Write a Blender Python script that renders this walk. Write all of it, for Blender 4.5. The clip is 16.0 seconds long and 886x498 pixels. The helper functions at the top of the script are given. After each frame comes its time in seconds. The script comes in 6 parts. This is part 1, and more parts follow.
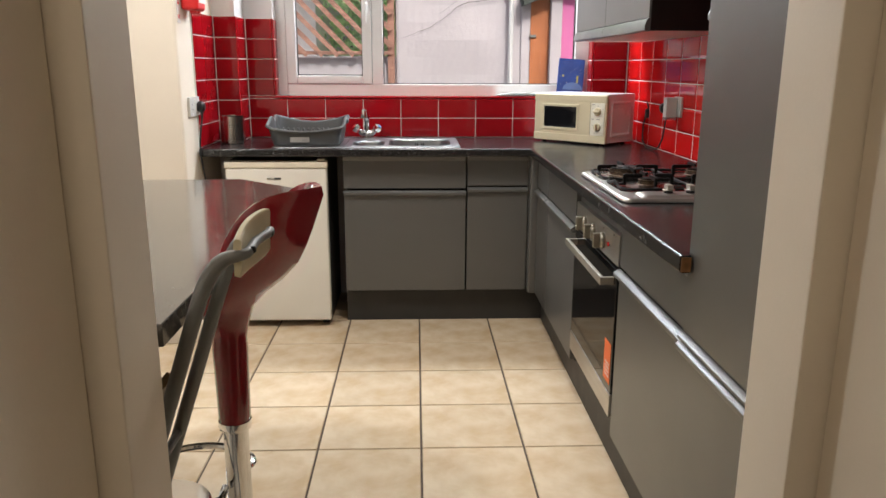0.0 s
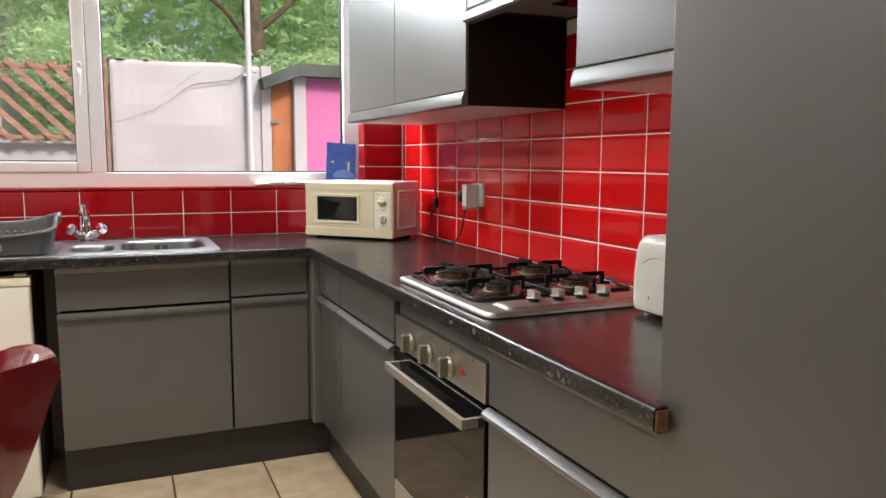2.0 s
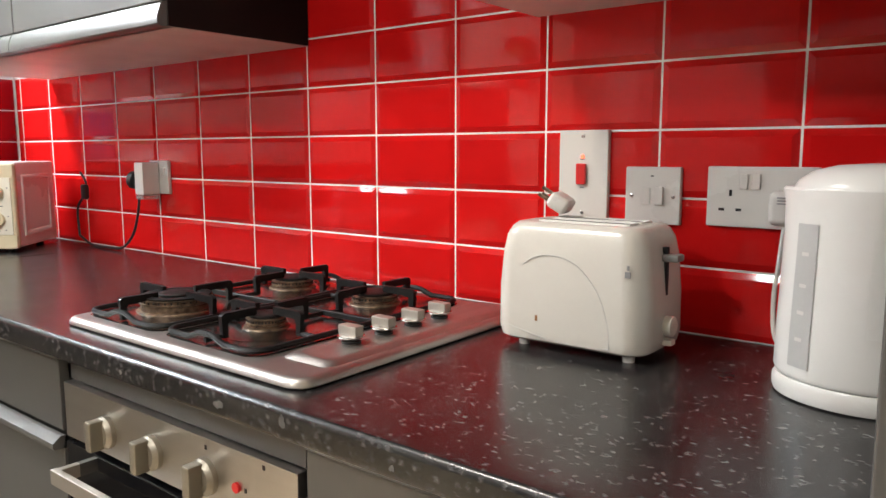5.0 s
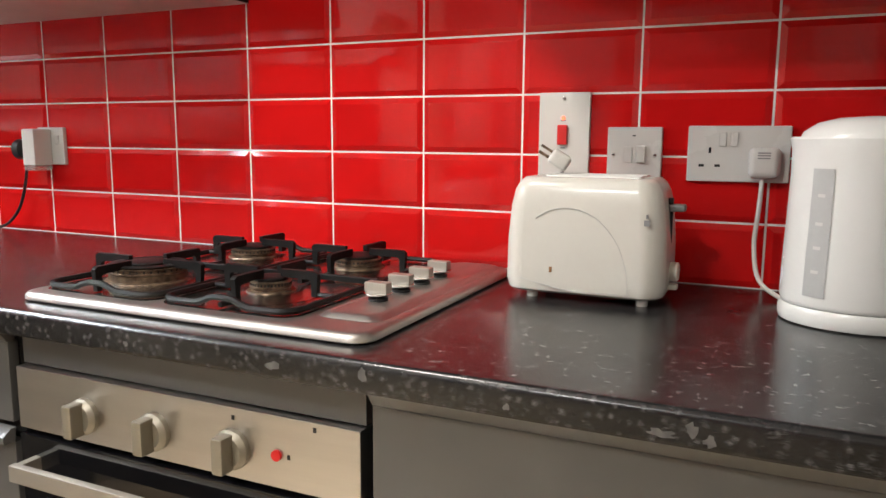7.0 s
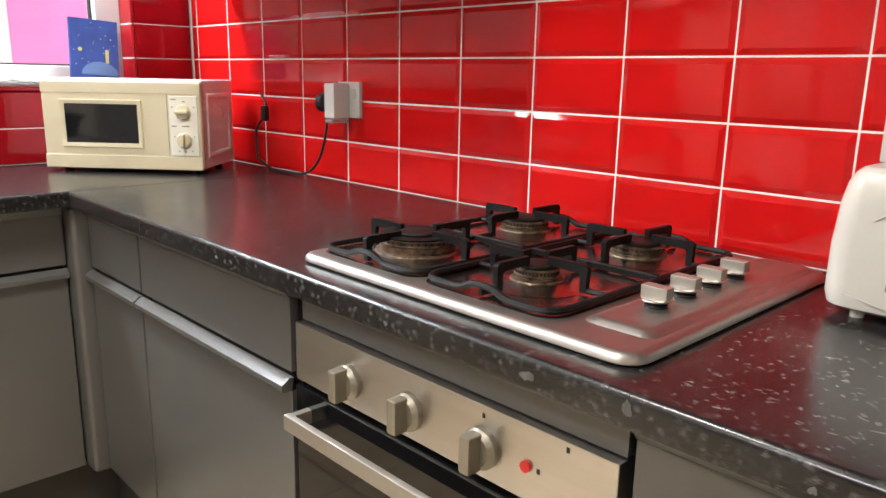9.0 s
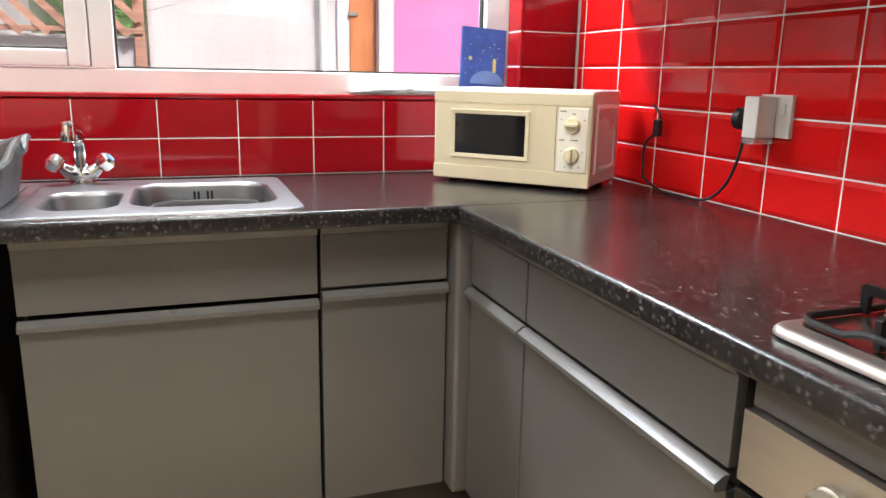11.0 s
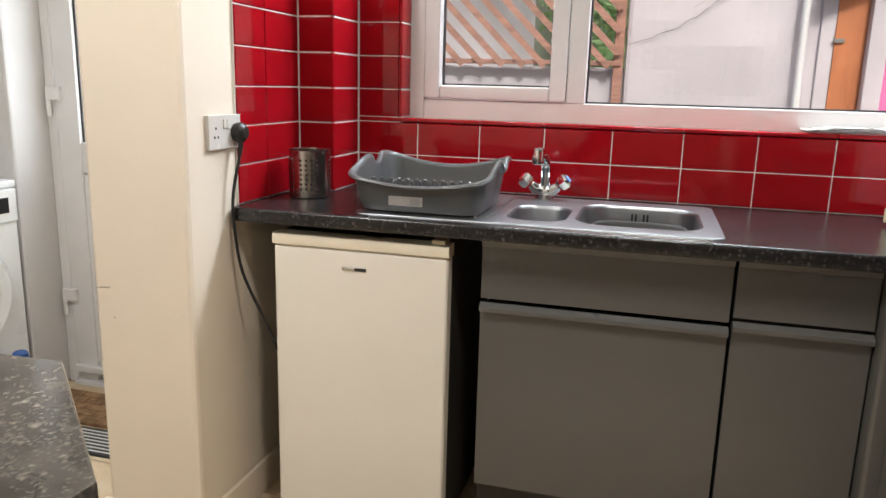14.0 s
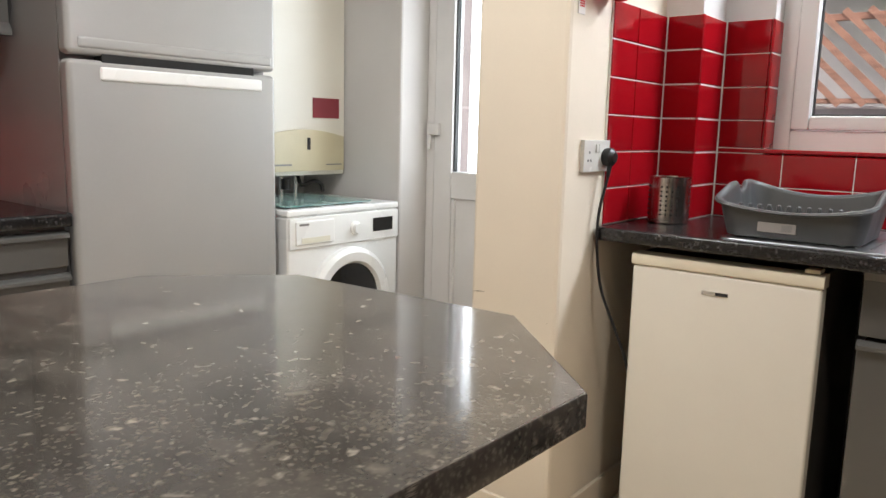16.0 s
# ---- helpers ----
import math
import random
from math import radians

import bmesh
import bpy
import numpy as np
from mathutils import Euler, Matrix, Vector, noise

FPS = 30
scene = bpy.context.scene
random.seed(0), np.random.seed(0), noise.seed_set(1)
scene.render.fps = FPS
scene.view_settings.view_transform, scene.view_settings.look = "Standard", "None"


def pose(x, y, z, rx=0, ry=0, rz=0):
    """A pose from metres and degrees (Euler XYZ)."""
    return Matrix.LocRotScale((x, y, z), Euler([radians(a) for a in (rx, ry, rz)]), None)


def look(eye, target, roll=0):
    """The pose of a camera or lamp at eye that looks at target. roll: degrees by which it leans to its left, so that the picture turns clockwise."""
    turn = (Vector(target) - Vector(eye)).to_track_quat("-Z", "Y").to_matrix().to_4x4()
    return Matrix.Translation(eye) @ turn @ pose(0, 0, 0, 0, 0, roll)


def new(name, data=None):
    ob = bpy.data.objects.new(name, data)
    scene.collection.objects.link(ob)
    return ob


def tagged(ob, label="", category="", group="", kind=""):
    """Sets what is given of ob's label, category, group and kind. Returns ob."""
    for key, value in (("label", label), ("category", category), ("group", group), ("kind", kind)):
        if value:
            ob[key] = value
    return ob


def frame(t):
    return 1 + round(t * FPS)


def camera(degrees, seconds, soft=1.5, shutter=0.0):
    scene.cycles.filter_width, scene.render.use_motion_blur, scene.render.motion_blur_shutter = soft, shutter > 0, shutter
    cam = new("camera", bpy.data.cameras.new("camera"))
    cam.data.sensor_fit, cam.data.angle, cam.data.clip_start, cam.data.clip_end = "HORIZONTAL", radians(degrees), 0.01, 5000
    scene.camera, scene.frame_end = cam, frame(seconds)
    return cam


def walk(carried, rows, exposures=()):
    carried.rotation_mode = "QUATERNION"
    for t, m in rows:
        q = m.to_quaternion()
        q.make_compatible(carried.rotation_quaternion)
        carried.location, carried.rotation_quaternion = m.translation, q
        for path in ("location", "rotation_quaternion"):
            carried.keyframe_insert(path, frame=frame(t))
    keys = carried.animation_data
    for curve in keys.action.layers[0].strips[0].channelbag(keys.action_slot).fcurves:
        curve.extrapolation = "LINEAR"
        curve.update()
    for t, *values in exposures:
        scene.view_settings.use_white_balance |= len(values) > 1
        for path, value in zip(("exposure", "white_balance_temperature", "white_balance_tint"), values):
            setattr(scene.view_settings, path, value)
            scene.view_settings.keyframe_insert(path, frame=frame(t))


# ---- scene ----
cam = camera(61.6, 16.0)
PATH = [
    (0, (0.151, 0.23, 1.272), (0.223, 2.171, 0.795), 0.2),
    (0.5, (0.108, 0.4, 1.274), (0.283, 2.368, 0.958), 0.4),
    (1, (0.025, 0.576, 1.264), (0.446, 2.513, 1.0), 0.3),
    (1.5, (-0.003, 0.717, 1.238), (0.664, 2.588, 0.998), 0.3),
    (2, (0.027, 0.898, 1.236), (0.816, 2.72, 0.999), 0.3),
    (2.5, (0.074, 1.045, 1.231), (0.917, 2.843, 0.992), 0.2),
    (3, (0.109, 1.223, 1.223), (1.019, 2.988, 0.987), 0.4),
    (3.5, (0.145, 1.423, 1.22), (1.195, 3.11, 0.987), 0.1),
    (4, (0.182, 1.525, 1.188), (1.428, 3.074, 0.965), 0.0),
    (4.5, (0.197, 1.592, 1.162), (1.619, 2.981, 0.944), 0.1),
    (4.7, (0.199, 1.618, 1.173), (1.68, 2.941, 0.933), -0.0),
    (6.8, (0.044, 1.885, 1.135), (1.857, 2.69, 0.884), 0.3),
    (7, (0.042, 1.893, 1.126), (1.846, 2.706, 0.834), 0.4),
    (7.5, (0.065, 1.907, 1.128), (1.814, 2.786, 0.716), 0.6),
    (8, (0.115, 1.916, 1.14), (1.752, 2.974, 0.692), 0.8),
    (8.2, (0.132, 1.917, 1.146), (1.711, 3.06, 0.697), 0.8),
    (10.3, (0.154, 2.139, 1.18), (1.128, 3.824, 0.723), 1.4),
    (10.5, (0.143, 2.178, 1.177), (1.042, 3.905, 0.722), 1.3),
    (11, (0.125, 2.238, 1.174), (0.775, 4.073, 0.719), 1.1),
    (11.5, (0.171, 2.265, 1.172), (0.511, 4.186, 0.729), 1.1),
    (12, (0.205, 2.253, 1.185), (0.262, 4.203, 0.74), 1.3),
    (12.5, (0.226, 2.217, 1.188), (0.059, 4.16, 0.743), 1.4),
    (13, (0.225, 2.166, 1.2), (-0.076, 4.092, 0.756), 1.4),
    (13.5, (0.211, 2.111, 1.219), (-0.178, 4.022, 0.775), 1.5),
    (14, (0.188, 2.046, 1.218), (-0.33, 3.929, 0.79), 1.5),
    (14.5, (0.161, 2.002, 1.219), (-0.541, 3.831, 0.818), 1.5),
    (15, (0.137, 1.963, 1.202), (-0.756, 3.715, 0.839), 1.4),
    (15.5, (0.117, 1.918, 1.177), (-0.96, 3.571, 0.848), 1.5),
    (16, (0.101, 1.878, 1.148), (-1.136, 3.418, 0.834), 1.4),
]
walk(cam, [(t, look(eye, target, roll)) for t, eye, target, roll in PATH], ((0, 0.34), (1.5, 0.42), (3.5, 0.80), (4.5, 0.92), (8, 0.92), (11, 0.93), (12, 0.64), (13, 0.48), (16, 0.20)))

# ---- light ----
world = bpy.data.worlds.new("sky")
scene.world = world
world.use_nodes = True
wn = world.node_tree.nodes
sky = wn.new("ShaderNodeTexSky")
sky.sky_type, sky.sun_disc = "NISHITA", False
sky.air_density, sky.dust_density, sky.ozone_density = 1.0, 7.0, 0.3
sky.sun_elevation, sky.sun_rotation = radians(52), radians(150)
wn["Background"].inputs["Strength"].default_value = 0.15
world.node_tree.links.new(sky.outputs[0], wn["Background"].inputs["Color"])


def lamp(name, kind, place, power, colour, size, target=None):
    data = bpy.data.lights.new(name, kind)
    data.energy, data.color = power, colour
    if kind == "SUN":
        data.angle = size
    elif kind == "AREA":
        data.shape, data.size = "DISK", size
    else:
        data.shadow_soft_size = size
    ob = new(name, data)
    ob.matrix_world = look(place, target) if target else pose(*place)
    return ob


lamp("sun", "SUN", (3, -3, 9), 2.8, (1.0, 0.95, 0.88), radians(10), (0.6, 6.5, 0))
lamp("kitchen_lamp", "AREA", (0.22, 2.87, 2.34), 15.0, (1.0, 0.93, 0.85), 0.26, (0.22, 2.8701, 0))
lamp("dining_lamp", "AREA", (-1.15, 2.60, 2.34), 19, (1.0, 0.98, 0.96), 0.2, (-1.15, 2.6001, 0))
lamp("hall_lamp", "AREA", (-0.30, -0.10, 2.34), 5.5, (1.0, 0.86, 0.70), 0.2, (-0.30, -0.0999, 0))

porch = lamp("back_door_daylight", "AREA", (-1.59, 4.50, 1.45), 10, (0.86, 0.94, 1.0), 0.57, (-1.59, 4.0, 1.45))
porch.data.shape, porch.data.size_y = "RECTANGLE", 0.95
head = lamp("window_daylight", "AREA", (0.20, 4.54, 2.20), 38, (0.86, 0.93, 1.0), 1.3, (0.20, 3.95, 1.0))
head.data.shape, head.data.size_y = "RECTANGLE", 0.24

# ---- materials ----


def mat(name, colour, rough=0.5, metal=0.0, spread=0.12, scale=8.0, fine=120.0, bump=0.05, second=None, coat=0.0, stretch=None, each=0.0, rough_spread=0.08):
    """Plain surface with colour variation at two scales, fine relief and, with each, a shade of its own for every piece."""
    m = bpy.data.materials.new(name)
    m.use_nodes = True
    nt = m.node_tree
    n, l = nt.nodes, nt.links
    b = n["Principled BSDF"]
    b.inputs["Metallic"].default_value = metal
    b.inputs["Coat Weight"].default_value = coat
    b.inputs["Coat Roughness"].default_value = 0.05
    tc = n.new("ShaderNodeTexCoord")
    src = tc.outputs["Object"]
    if stretch:
        mp = n.new("ShaderNodeMapping")
        mp.inputs["Scale"].default_value = stretch
        l.new(src, mp.inputs[0])
        src = mp.outputs[0]
    big = n.new("ShaderNodeTexNoise")
    big.inputs["Scale"].default_value, big.inputs["Detail"].default_value = scale, 5.0
    small = n.new("ShaderNodeTexNoise")
    small.inputs["Scale"].default_value, small.inputs["Detail"].default_value = fine, 3.0
    l.new(src, big.inputs["Vector"]), l.new(src, small.inputs["Vector"])
    mix = n.new("ShaderNodeMix")
    mix.data_type = "RGBA"
    other = second or tuple(c * (1 - 2.2 * spread) for c in colour)
    mix.inputs["A"].default_value, mix.inputs["B"].default_value = (*colour, 1), (*other, 1)
    ramp = n.new("ShaderNodeMapRange")
    ramp.inputs["From Min"].default_value, ramp.inputs["From Max"].default_value = 0.36, 0.68
    l.new(big.outputs["Fac"], ramp.inputs["Value"])
    l.new(ramp.outputs[0], mix.inputs["Factor"])
    hsv = n.new("ShaderNodeHueSaturation")
    l.new(mix.outputs["Result"], hsv.inputs["Color"])
    val = n.new("ShaderNodeMath")
    val.operation, val.inputs[1].default_value, val.inputs[2].default_value = "MULTIPLY_ADD", spread * 1.2, 1 - spread * 0.6
    l.new(small.outputs["Fac"], val.inputs[0])
    out = val.outputs[0]
    if each:
        info = n.new("ShaderNodeObjectInfo")
        per = n.new("ShaderNodeMath")
        per.operation, per.inputs[1].default_value = "MULTIPLY_ADD", each
        l.new(info.outputs["Random"], per.inputs[0]), l.new(out, per.inputs[2])
        out = per.outputs[0]
    l.new(out, hsv.inputs["Value"])
    l.new(hsv.outputs[0], b.inputs["Base Color"])
    rg = n.new("ShaderNodeMath")
    rg.operation, rg.inputs[1].default_value, rg.inputs[2].default_value = "MULTIPLY_ADD", rough_spread * 2, rough - rough_spread
    l.new(big.outputs["Fac"], rg.inputs[0])
    l.new(rg.outputs[0], b.inputs["Roughness"])
    if bump:
        bp = n.new("ShaderNodeBump")
        bp.inputs["Strength"].default_value, bp.inputs["Distance"].default_value = bump, 0.004
        l.new(small.outputs["Fac"], bp.inputs["Height"])
        l.new(bp.outputs[0], b.inputs["Normal"])
    return m


def laminate(name, base, fleck, rough, grow=1.0, sparse=0.45, dust=0.28, ragged=1.1):
    """Dark worktop laminate with pale chips of two sizes."""
    m = mat(name, base, rough, spread=0.25, scale=14, fine=220, bump=0.02, rough_spread=0.05)
    n, l = m.node_tree.nodes, m.node_tree.links
    b = n["Principled BSDF"]
    hue = [x for x in n if x.type == "HUE_SAT"][0]
    tc = [x for x in n if x.type == "TEX_COORD"][0]
    last = hue.outputs[0]
    faint = tuple(c * 0.55 for c in fleck)
    for size, low, high, tint in ((36.0 / grow, 0.02, 0.27, faint), (62.0 / grow, 0.03, 0.26, fleck), (105.0, 0.08, 0.36, tuple(c * 0.6 for c in fleck)), (190.0, 0.1, 0.5, tuple(c * dust for c in fleck))):
        warp = n.new("ShaderNodeTexNoise")
        warp.inputs["Scale"].default_value = size * 1.6
        add = n.new("ShaderNodeMixRGB")
        add.blend_type, add.inputs[0].default_value = "ADD", ragged / size
        l.new(tc.outputs["Object"], add.inputs[1]), l.new(warp.outputs["Color"], add.inputs[2])
        vor = n.new("ShaderNodeTexVoronoi")
        vor.inputs["Scale"].default_value = size
        l.new(add.outputs[0], vor.inputs["Vector"])
        r = n.new("ShaderNodeMapRange")
        r.inputs["From Min"].default_value, r.inputs["From Max"].default_value = high, low
        l.new(vor.outputs["Distance"], r.inputs["Value"])
        gate = n.new("ShaderNodeSeparateColor")
        l.new(vor.outputs["Color"], gate.inputs[0])
        g2 = n.new("ShaderNodeMath")
        g2.operation = "MULTIPLY"
        some = n.new("ShaderNodeMapRange")
        some.inputs["From Min"].default_value, some.inputs["From Max"].default_value = sparse, sparse + 0.45
        l.new(gate.outputs[0], some.inputs["Value"])
        l.new(some.outputs[0], g2.inputs[0]), l.new(r.outputs[0], g2.inputs[1])
        mx = n.new("ShaderNodeMix")
        mx.data_type = "RGBA"
        mx.inputs["B"].default_value = (*tint, 1)
        l.new(g2.outputs[0], mx.inputs["Factor"]), l.new(last, mx.inputs["A"])
        last = mx.outputs["Result"]
    l.new(last, b.inputs["Base Color"])
    return m


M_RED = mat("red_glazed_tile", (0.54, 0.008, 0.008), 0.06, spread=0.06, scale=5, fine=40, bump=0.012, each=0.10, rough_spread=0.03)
# red tile darkened in its colour, for the dimmer walls round the window
M_RED_DIM = mat("shaded_red_flat_tile", (0.29, 0.0045, 0.009), 0.05, spread=0.07, scale=5, fine=40, bump=0.010, each=0.12, rough_spread=0.03)
M_GROUT = mat("white_grout", (0.84, 0.81, 0.76), 0.85, spread=0.10, scale=6, fine=300, bump=0.2)
M_FLOOR = mat("beige_floor_tile", (0.70, 0.58, 0.42), 0.11, spread=0.09, scale=9, fine=40, bump=0.01, second=(0.58, 0.43, 0.27), each=0.08, rough_spread=0.05)
M_FGROUT = mat("brown_floor_grout", (0.10, 0.07, 0.05), 0.9, spread=0.15, bump=0.2)
M_CREAM = mat("cream_wall_paint", (0.78, 0.70, 0.58), 0.6, spread=0.03, scale=2.5, fine=160, bump=0.05)
M_WHITEWALL = mat("white_wall_paint", (0.64, 0.62, 0.61), 0.65, spread=0.03, scale=2.5, fine=160, bump=0.05)
M_CEIL = mat("white_ceiling_paint", (0.82, 0.80, 0.76), 0.8, spread=0.02, bump=0.04)
M_GREY = mat("grey_cabinet_paint", (0.088, 0.0865, 0.082), 0.34, spread=0.03, scale=3, fine=90, bump=0.006, rough_spread=0.02)
M_GREYLIP = mat("grey_handle_strip", (0.105, 0.104, 0.10), 0.32, spread=0.04, bump=0.02)
M_PLINTH = mat("dark_grey_plinth", (0.030, 0.029, 0.027), 0.5, spread=0.06, bump=0.04)
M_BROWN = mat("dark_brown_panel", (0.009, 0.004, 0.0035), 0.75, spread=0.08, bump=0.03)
M_UNDER = mat("pale_unit_underside", (0.62, 0.52, 0.46), 0.35, spread=0.04, bump=0.02)
M_TOP = laminate("black_flecked_worktop", (0.014, 0.0132, 0.0142), (0.23, 0.22, 0.215), 0.25, 0.85, 0.45, 0.10, 1.5)
M_TABLE = laminate("grey_flecked_table_top", (0.084, 0.074, 0.063), (0.32, 0.285, 0.235), 0.11, 1.5, 0.34, 0.42)
table_gloss = M_TABLE.node_tree.nodes["Principled BSDF"]
table_gloss.inputs["Coat Weight"].default_value, table_gloss.inputs["Coat IOR"].default_value = 0.25, 1.5
M_EDGE = mat("raw_chipboard_edge", (0.30, 0.14, 0.05), 0.8, spread=0.25, scale=60, bump=0.3)
M_CHIP = mat("worn_grey_chip", (0.11, 0.106, 0.10), 0.6, spread=0.2, scale=80, bump=0.1)
M_STEEL = mat("brushed_steel", (0.58, 0.56, 0.53), 0.34, 1.0, spread=0.04, scale=4, fine=40, bump=0.004, stretch=(9, 0.6, 9))
M_SINK = mat("satin_sink_steel", (0.33, 0.345, 0.36), 0.36, 1.0, spread=0.04, scale=6, fine=60, bump=0.004, stretch=(0.6, 9, 9))
M_STEELX = mat("brushed_steel_across", (0.40, 0.375, 0.35), 0.42, 1.0, spread=0.04, scale=4, fine=40, bump=0.004, stretch=(0.6, 9, 9))
M_HOB = mat("worn_polished_hob_steel", (0.46, 0.43, 0.40), 0.22, 1.0, spread=0.10, scale=18, fine=60, bump=0.006, rough_spread=0.08)
M_CHROME = mat("chrome", (0.75, 0.75, 0.75), 0.09, 1.0, spread=0.03, bump=0.0, rough_spread=0.03)
M_ALU = mat("grey_metal_tube", (0.20, 0.20, 0.19), 0.55, 0.3, spread=0.06, bump=0.02)
M_SATIN = mat("satin_silver_metal", (0.42, 0.39, 0.34), 0.48, 0.8, spread=0.04, bump=0.01)
M_KNOB = mat("dull_bronze_knob", (0.33, 0.30, 0.24), 0.42, 0.7, spread=0.05, bump=0.01)
M_IRON = mat("black_enamelled_iron", (0.006, 0.006, 0.006), 0.5, spread=0.2, fine=200, bump=0.15)
M_BURNT = mat("burnt_burner_metal", (0.20, 0.14, 0.09), 0.42, 0.6, spread=0.3, scale=70, fine=200, bump=0.25, second=(0.03, 0.016, 0.010))
M_GLASSBLACK = mat("black_oven_glass", (0.006, 0.006, 0.007), 0.06, spread=0.05, bump=0.0, rough_spread=0.02)
M_BLACK = mat("black_plastic", (0.012, 0.012, 0.013), 0.4, spread=0.1, bump=0.05)
M_DARK = mat("dark_void", (0.008, 0.008, 0.008), 0.8, spread=0.1, bump=0.0)
M_WHITE = mat("white_plastic", (0.63, 0.62, 0.58), 0.26, spread=0.02, scale=6, bump=0.02)
M_TOASTER = mat("ivory_toaster_plastic", (0.58, 0.56, 0.50), 0.22, spread=0.03, scale=6, bump=0.02)
M_KETTLE = mat("white_kettle_plastic", (0.57, 0.565, 0.535), 0.25, spread=0.02, bump=0.01)
M_APPL = mat("white_enamel", (0.80, 0.77, 0.69), 0.32, spread=0.02, scale=3, bump=0.02)
M_WASH = mat("cool_white_enamel", (0.82, 0.83, 0.83), 0.28, spread=0.02, scale=3, bump=0.01)
M_CREAMPL = mat("cream_microwave_plastic", (0.62, 0.555, 0.38), 0.35, spread=0.03, bump=0.02)
M_PALEPL = mat("pale_control_plastic", (0.74, 0.72, 0.62), 0.35, spread=0.03, bump=0.02)
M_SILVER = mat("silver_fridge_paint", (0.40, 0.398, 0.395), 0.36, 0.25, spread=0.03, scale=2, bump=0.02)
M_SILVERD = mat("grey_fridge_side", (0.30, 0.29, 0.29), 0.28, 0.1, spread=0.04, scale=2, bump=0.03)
# near-black stands in for shade on the fridge's sides
M_SHADED_SIDE = mat("shaded_fridge_side", (0.040, 0.034, 0.028), 0.5, spread=0.08, bump=0.03)
M_RACK = mat("grey_rack_plastic", (0.078, 0.081, 0.083), 0.34, spread=0.05, bump=0.04)
M_STOOL = mat("dark_red_glossy_plastic", (0.24, 0.006, 0.012), 0.10, spread=0.05, bump=0.0, coat=0.6, rough_spread=0.03)
M_CHAIR = mat("cream_chair_plastic", (0.66, 0.58, 0.38), 0.4, spread=0.06, bump=0.03)
M_BROWNSEAT = mat("brown_vinyl_seat", (0.20, 0.125, 0.035), 0.5, spread=0.1, bump=0.1)
M_UPVC = mat("white_upvc", (0.73, 0.72, 0.715), 0.22, spread=0.02, bump=0.01)
M_RUBBER = mat("black_seal", (0.02, 0.02, 0.02), 0.6, spread=0.1, bump=0.0)
M_REDPL = mat("signal_red", (0.62, 0.015, 0.015), 0.3, spread=0.04, bump=0.01)
M_ORANGE = mat("orange_sticker", (0.85, 0.16, 0.03), 0.5, spread=0.04, bump=0.0)
M_PAPER = mat("paper_white", (0.80, 0.79, 0.76), 0.7, spread=0.04, bump=0.03)
M_INK = mat("grey_print", (0.22, 0.22, 0.22), 0.7, spread=0.05, bump=0.0)
M_BLUE = mat("blue_book_cover", (0.045, 0.10, 0.38), 0.4, spread=0.12, scale=18, bump=0.02)
M_LBLUE = mat("pale_blue_print", (0.16, 0.30, 0.62), 0.5, spread=0.1, bump=0.0)
M_YELLOW = mat("yellow_print", (0.70, 0.66, 0.20), 0.5, spread=0.1, bump=0.0)
M_PINKP = mat("faded_maroon_label", (0.26, 0.035, 0.05), 0.5, spread=0.06, bump=0.0)
M_TEAL = mat("patterned_green_glass", (0.14, 0.30, 0.28), 0.12, spread=0.3, scale=16, fine=60, bump=0.0, second=(0.42, 0.50, 0.48))
M_RENDER = mat("white_masonry_paint", (0.53, 0.505, 0.54), 0.85, spread=0.08, scale=1.3, fine=28, bump=0.6)
M_PINK = mat("pink_masonry_paint", (0.62, 0.17, 0.40), 0.8, spread=0.06, scale=2, fine=22, bump=0.8)
M_ODOOR = mat("orange_brown_door", (0.46, 0.16, 0.06), 0.6, spread=0.15, scale=3, bump=0.1, stretch=(6, 6, 1))
M_FELT = mat("grey_green_roof_felt", (0.10, 0.12, 0.11), 0.85, spread=0.2, scale=5, bump=0.3)
M_TRELLIS = mat("red_brown_trellis_wood", (0.38, 0.20, 0.15), 0.7, spread=0.2, scale=6, bump=0.2, stretch=(1, 1, 8))
M_LEAF = mat("green_leaf", (0.48, 0.60, 0.36), 0.45, spread=0.25, scale=2.5, bump=0.0, second=(0.18, 0.34, 0.16), each=0.3)
M_BARK = mat("brown_bark", (0.12, 0.085, 0.06), 0.9, spread=0.25, scale=9, fine=50, bump=0.9)
M_YARD = mat("concrete_ground", (0.36, 0.34, 0.31), 0.9, spread=0.12, scale=1.5, bump=0.4)
M_CRACK = mat("dark_crack", (0.10, 0.09, 0.09), 0.9, spread=0.1, bump=0.0)
M_PIPE = mat("pale_plastic_pipe", (0.62, 0.64, 0.66), 0.4, spread=0.04, bump=0.02)


def leafy(m):
    """Lets light through the leaves."""
    n, l = m.node_tree.nodes, m.node_tree.links
    out = [x for x in n if x.type == "OUTPUT_MATERIAL"][0]
    tr = n.new("ShaderNodeBsdfTranslucent")
    tr.inputs[0].default_value = (0.60, 0.78, 0.48, 1)
    mx = n.new("ShaderNodeMixShader")
    mx.inputs[0].default_value = 0.5
    l.new(n["Principled BSDF"].outputs[0], mx.inputs[1]), l.new(tr.outputs[0], mx.inputs[2]), l.new(mx.outputs[0], out.inputs[0])


leafy(M_LEAF)
for m, level in ((M_GREY, 0.85), (M_IRON, 0.2), (M_RED, 0.26), (M_RED_DIM, 0.34), (M_BROWN, 0.2)):
    m.node_tree.nodes["Principled BSDF"].inputs["Specular IOR Level"].default_value = level

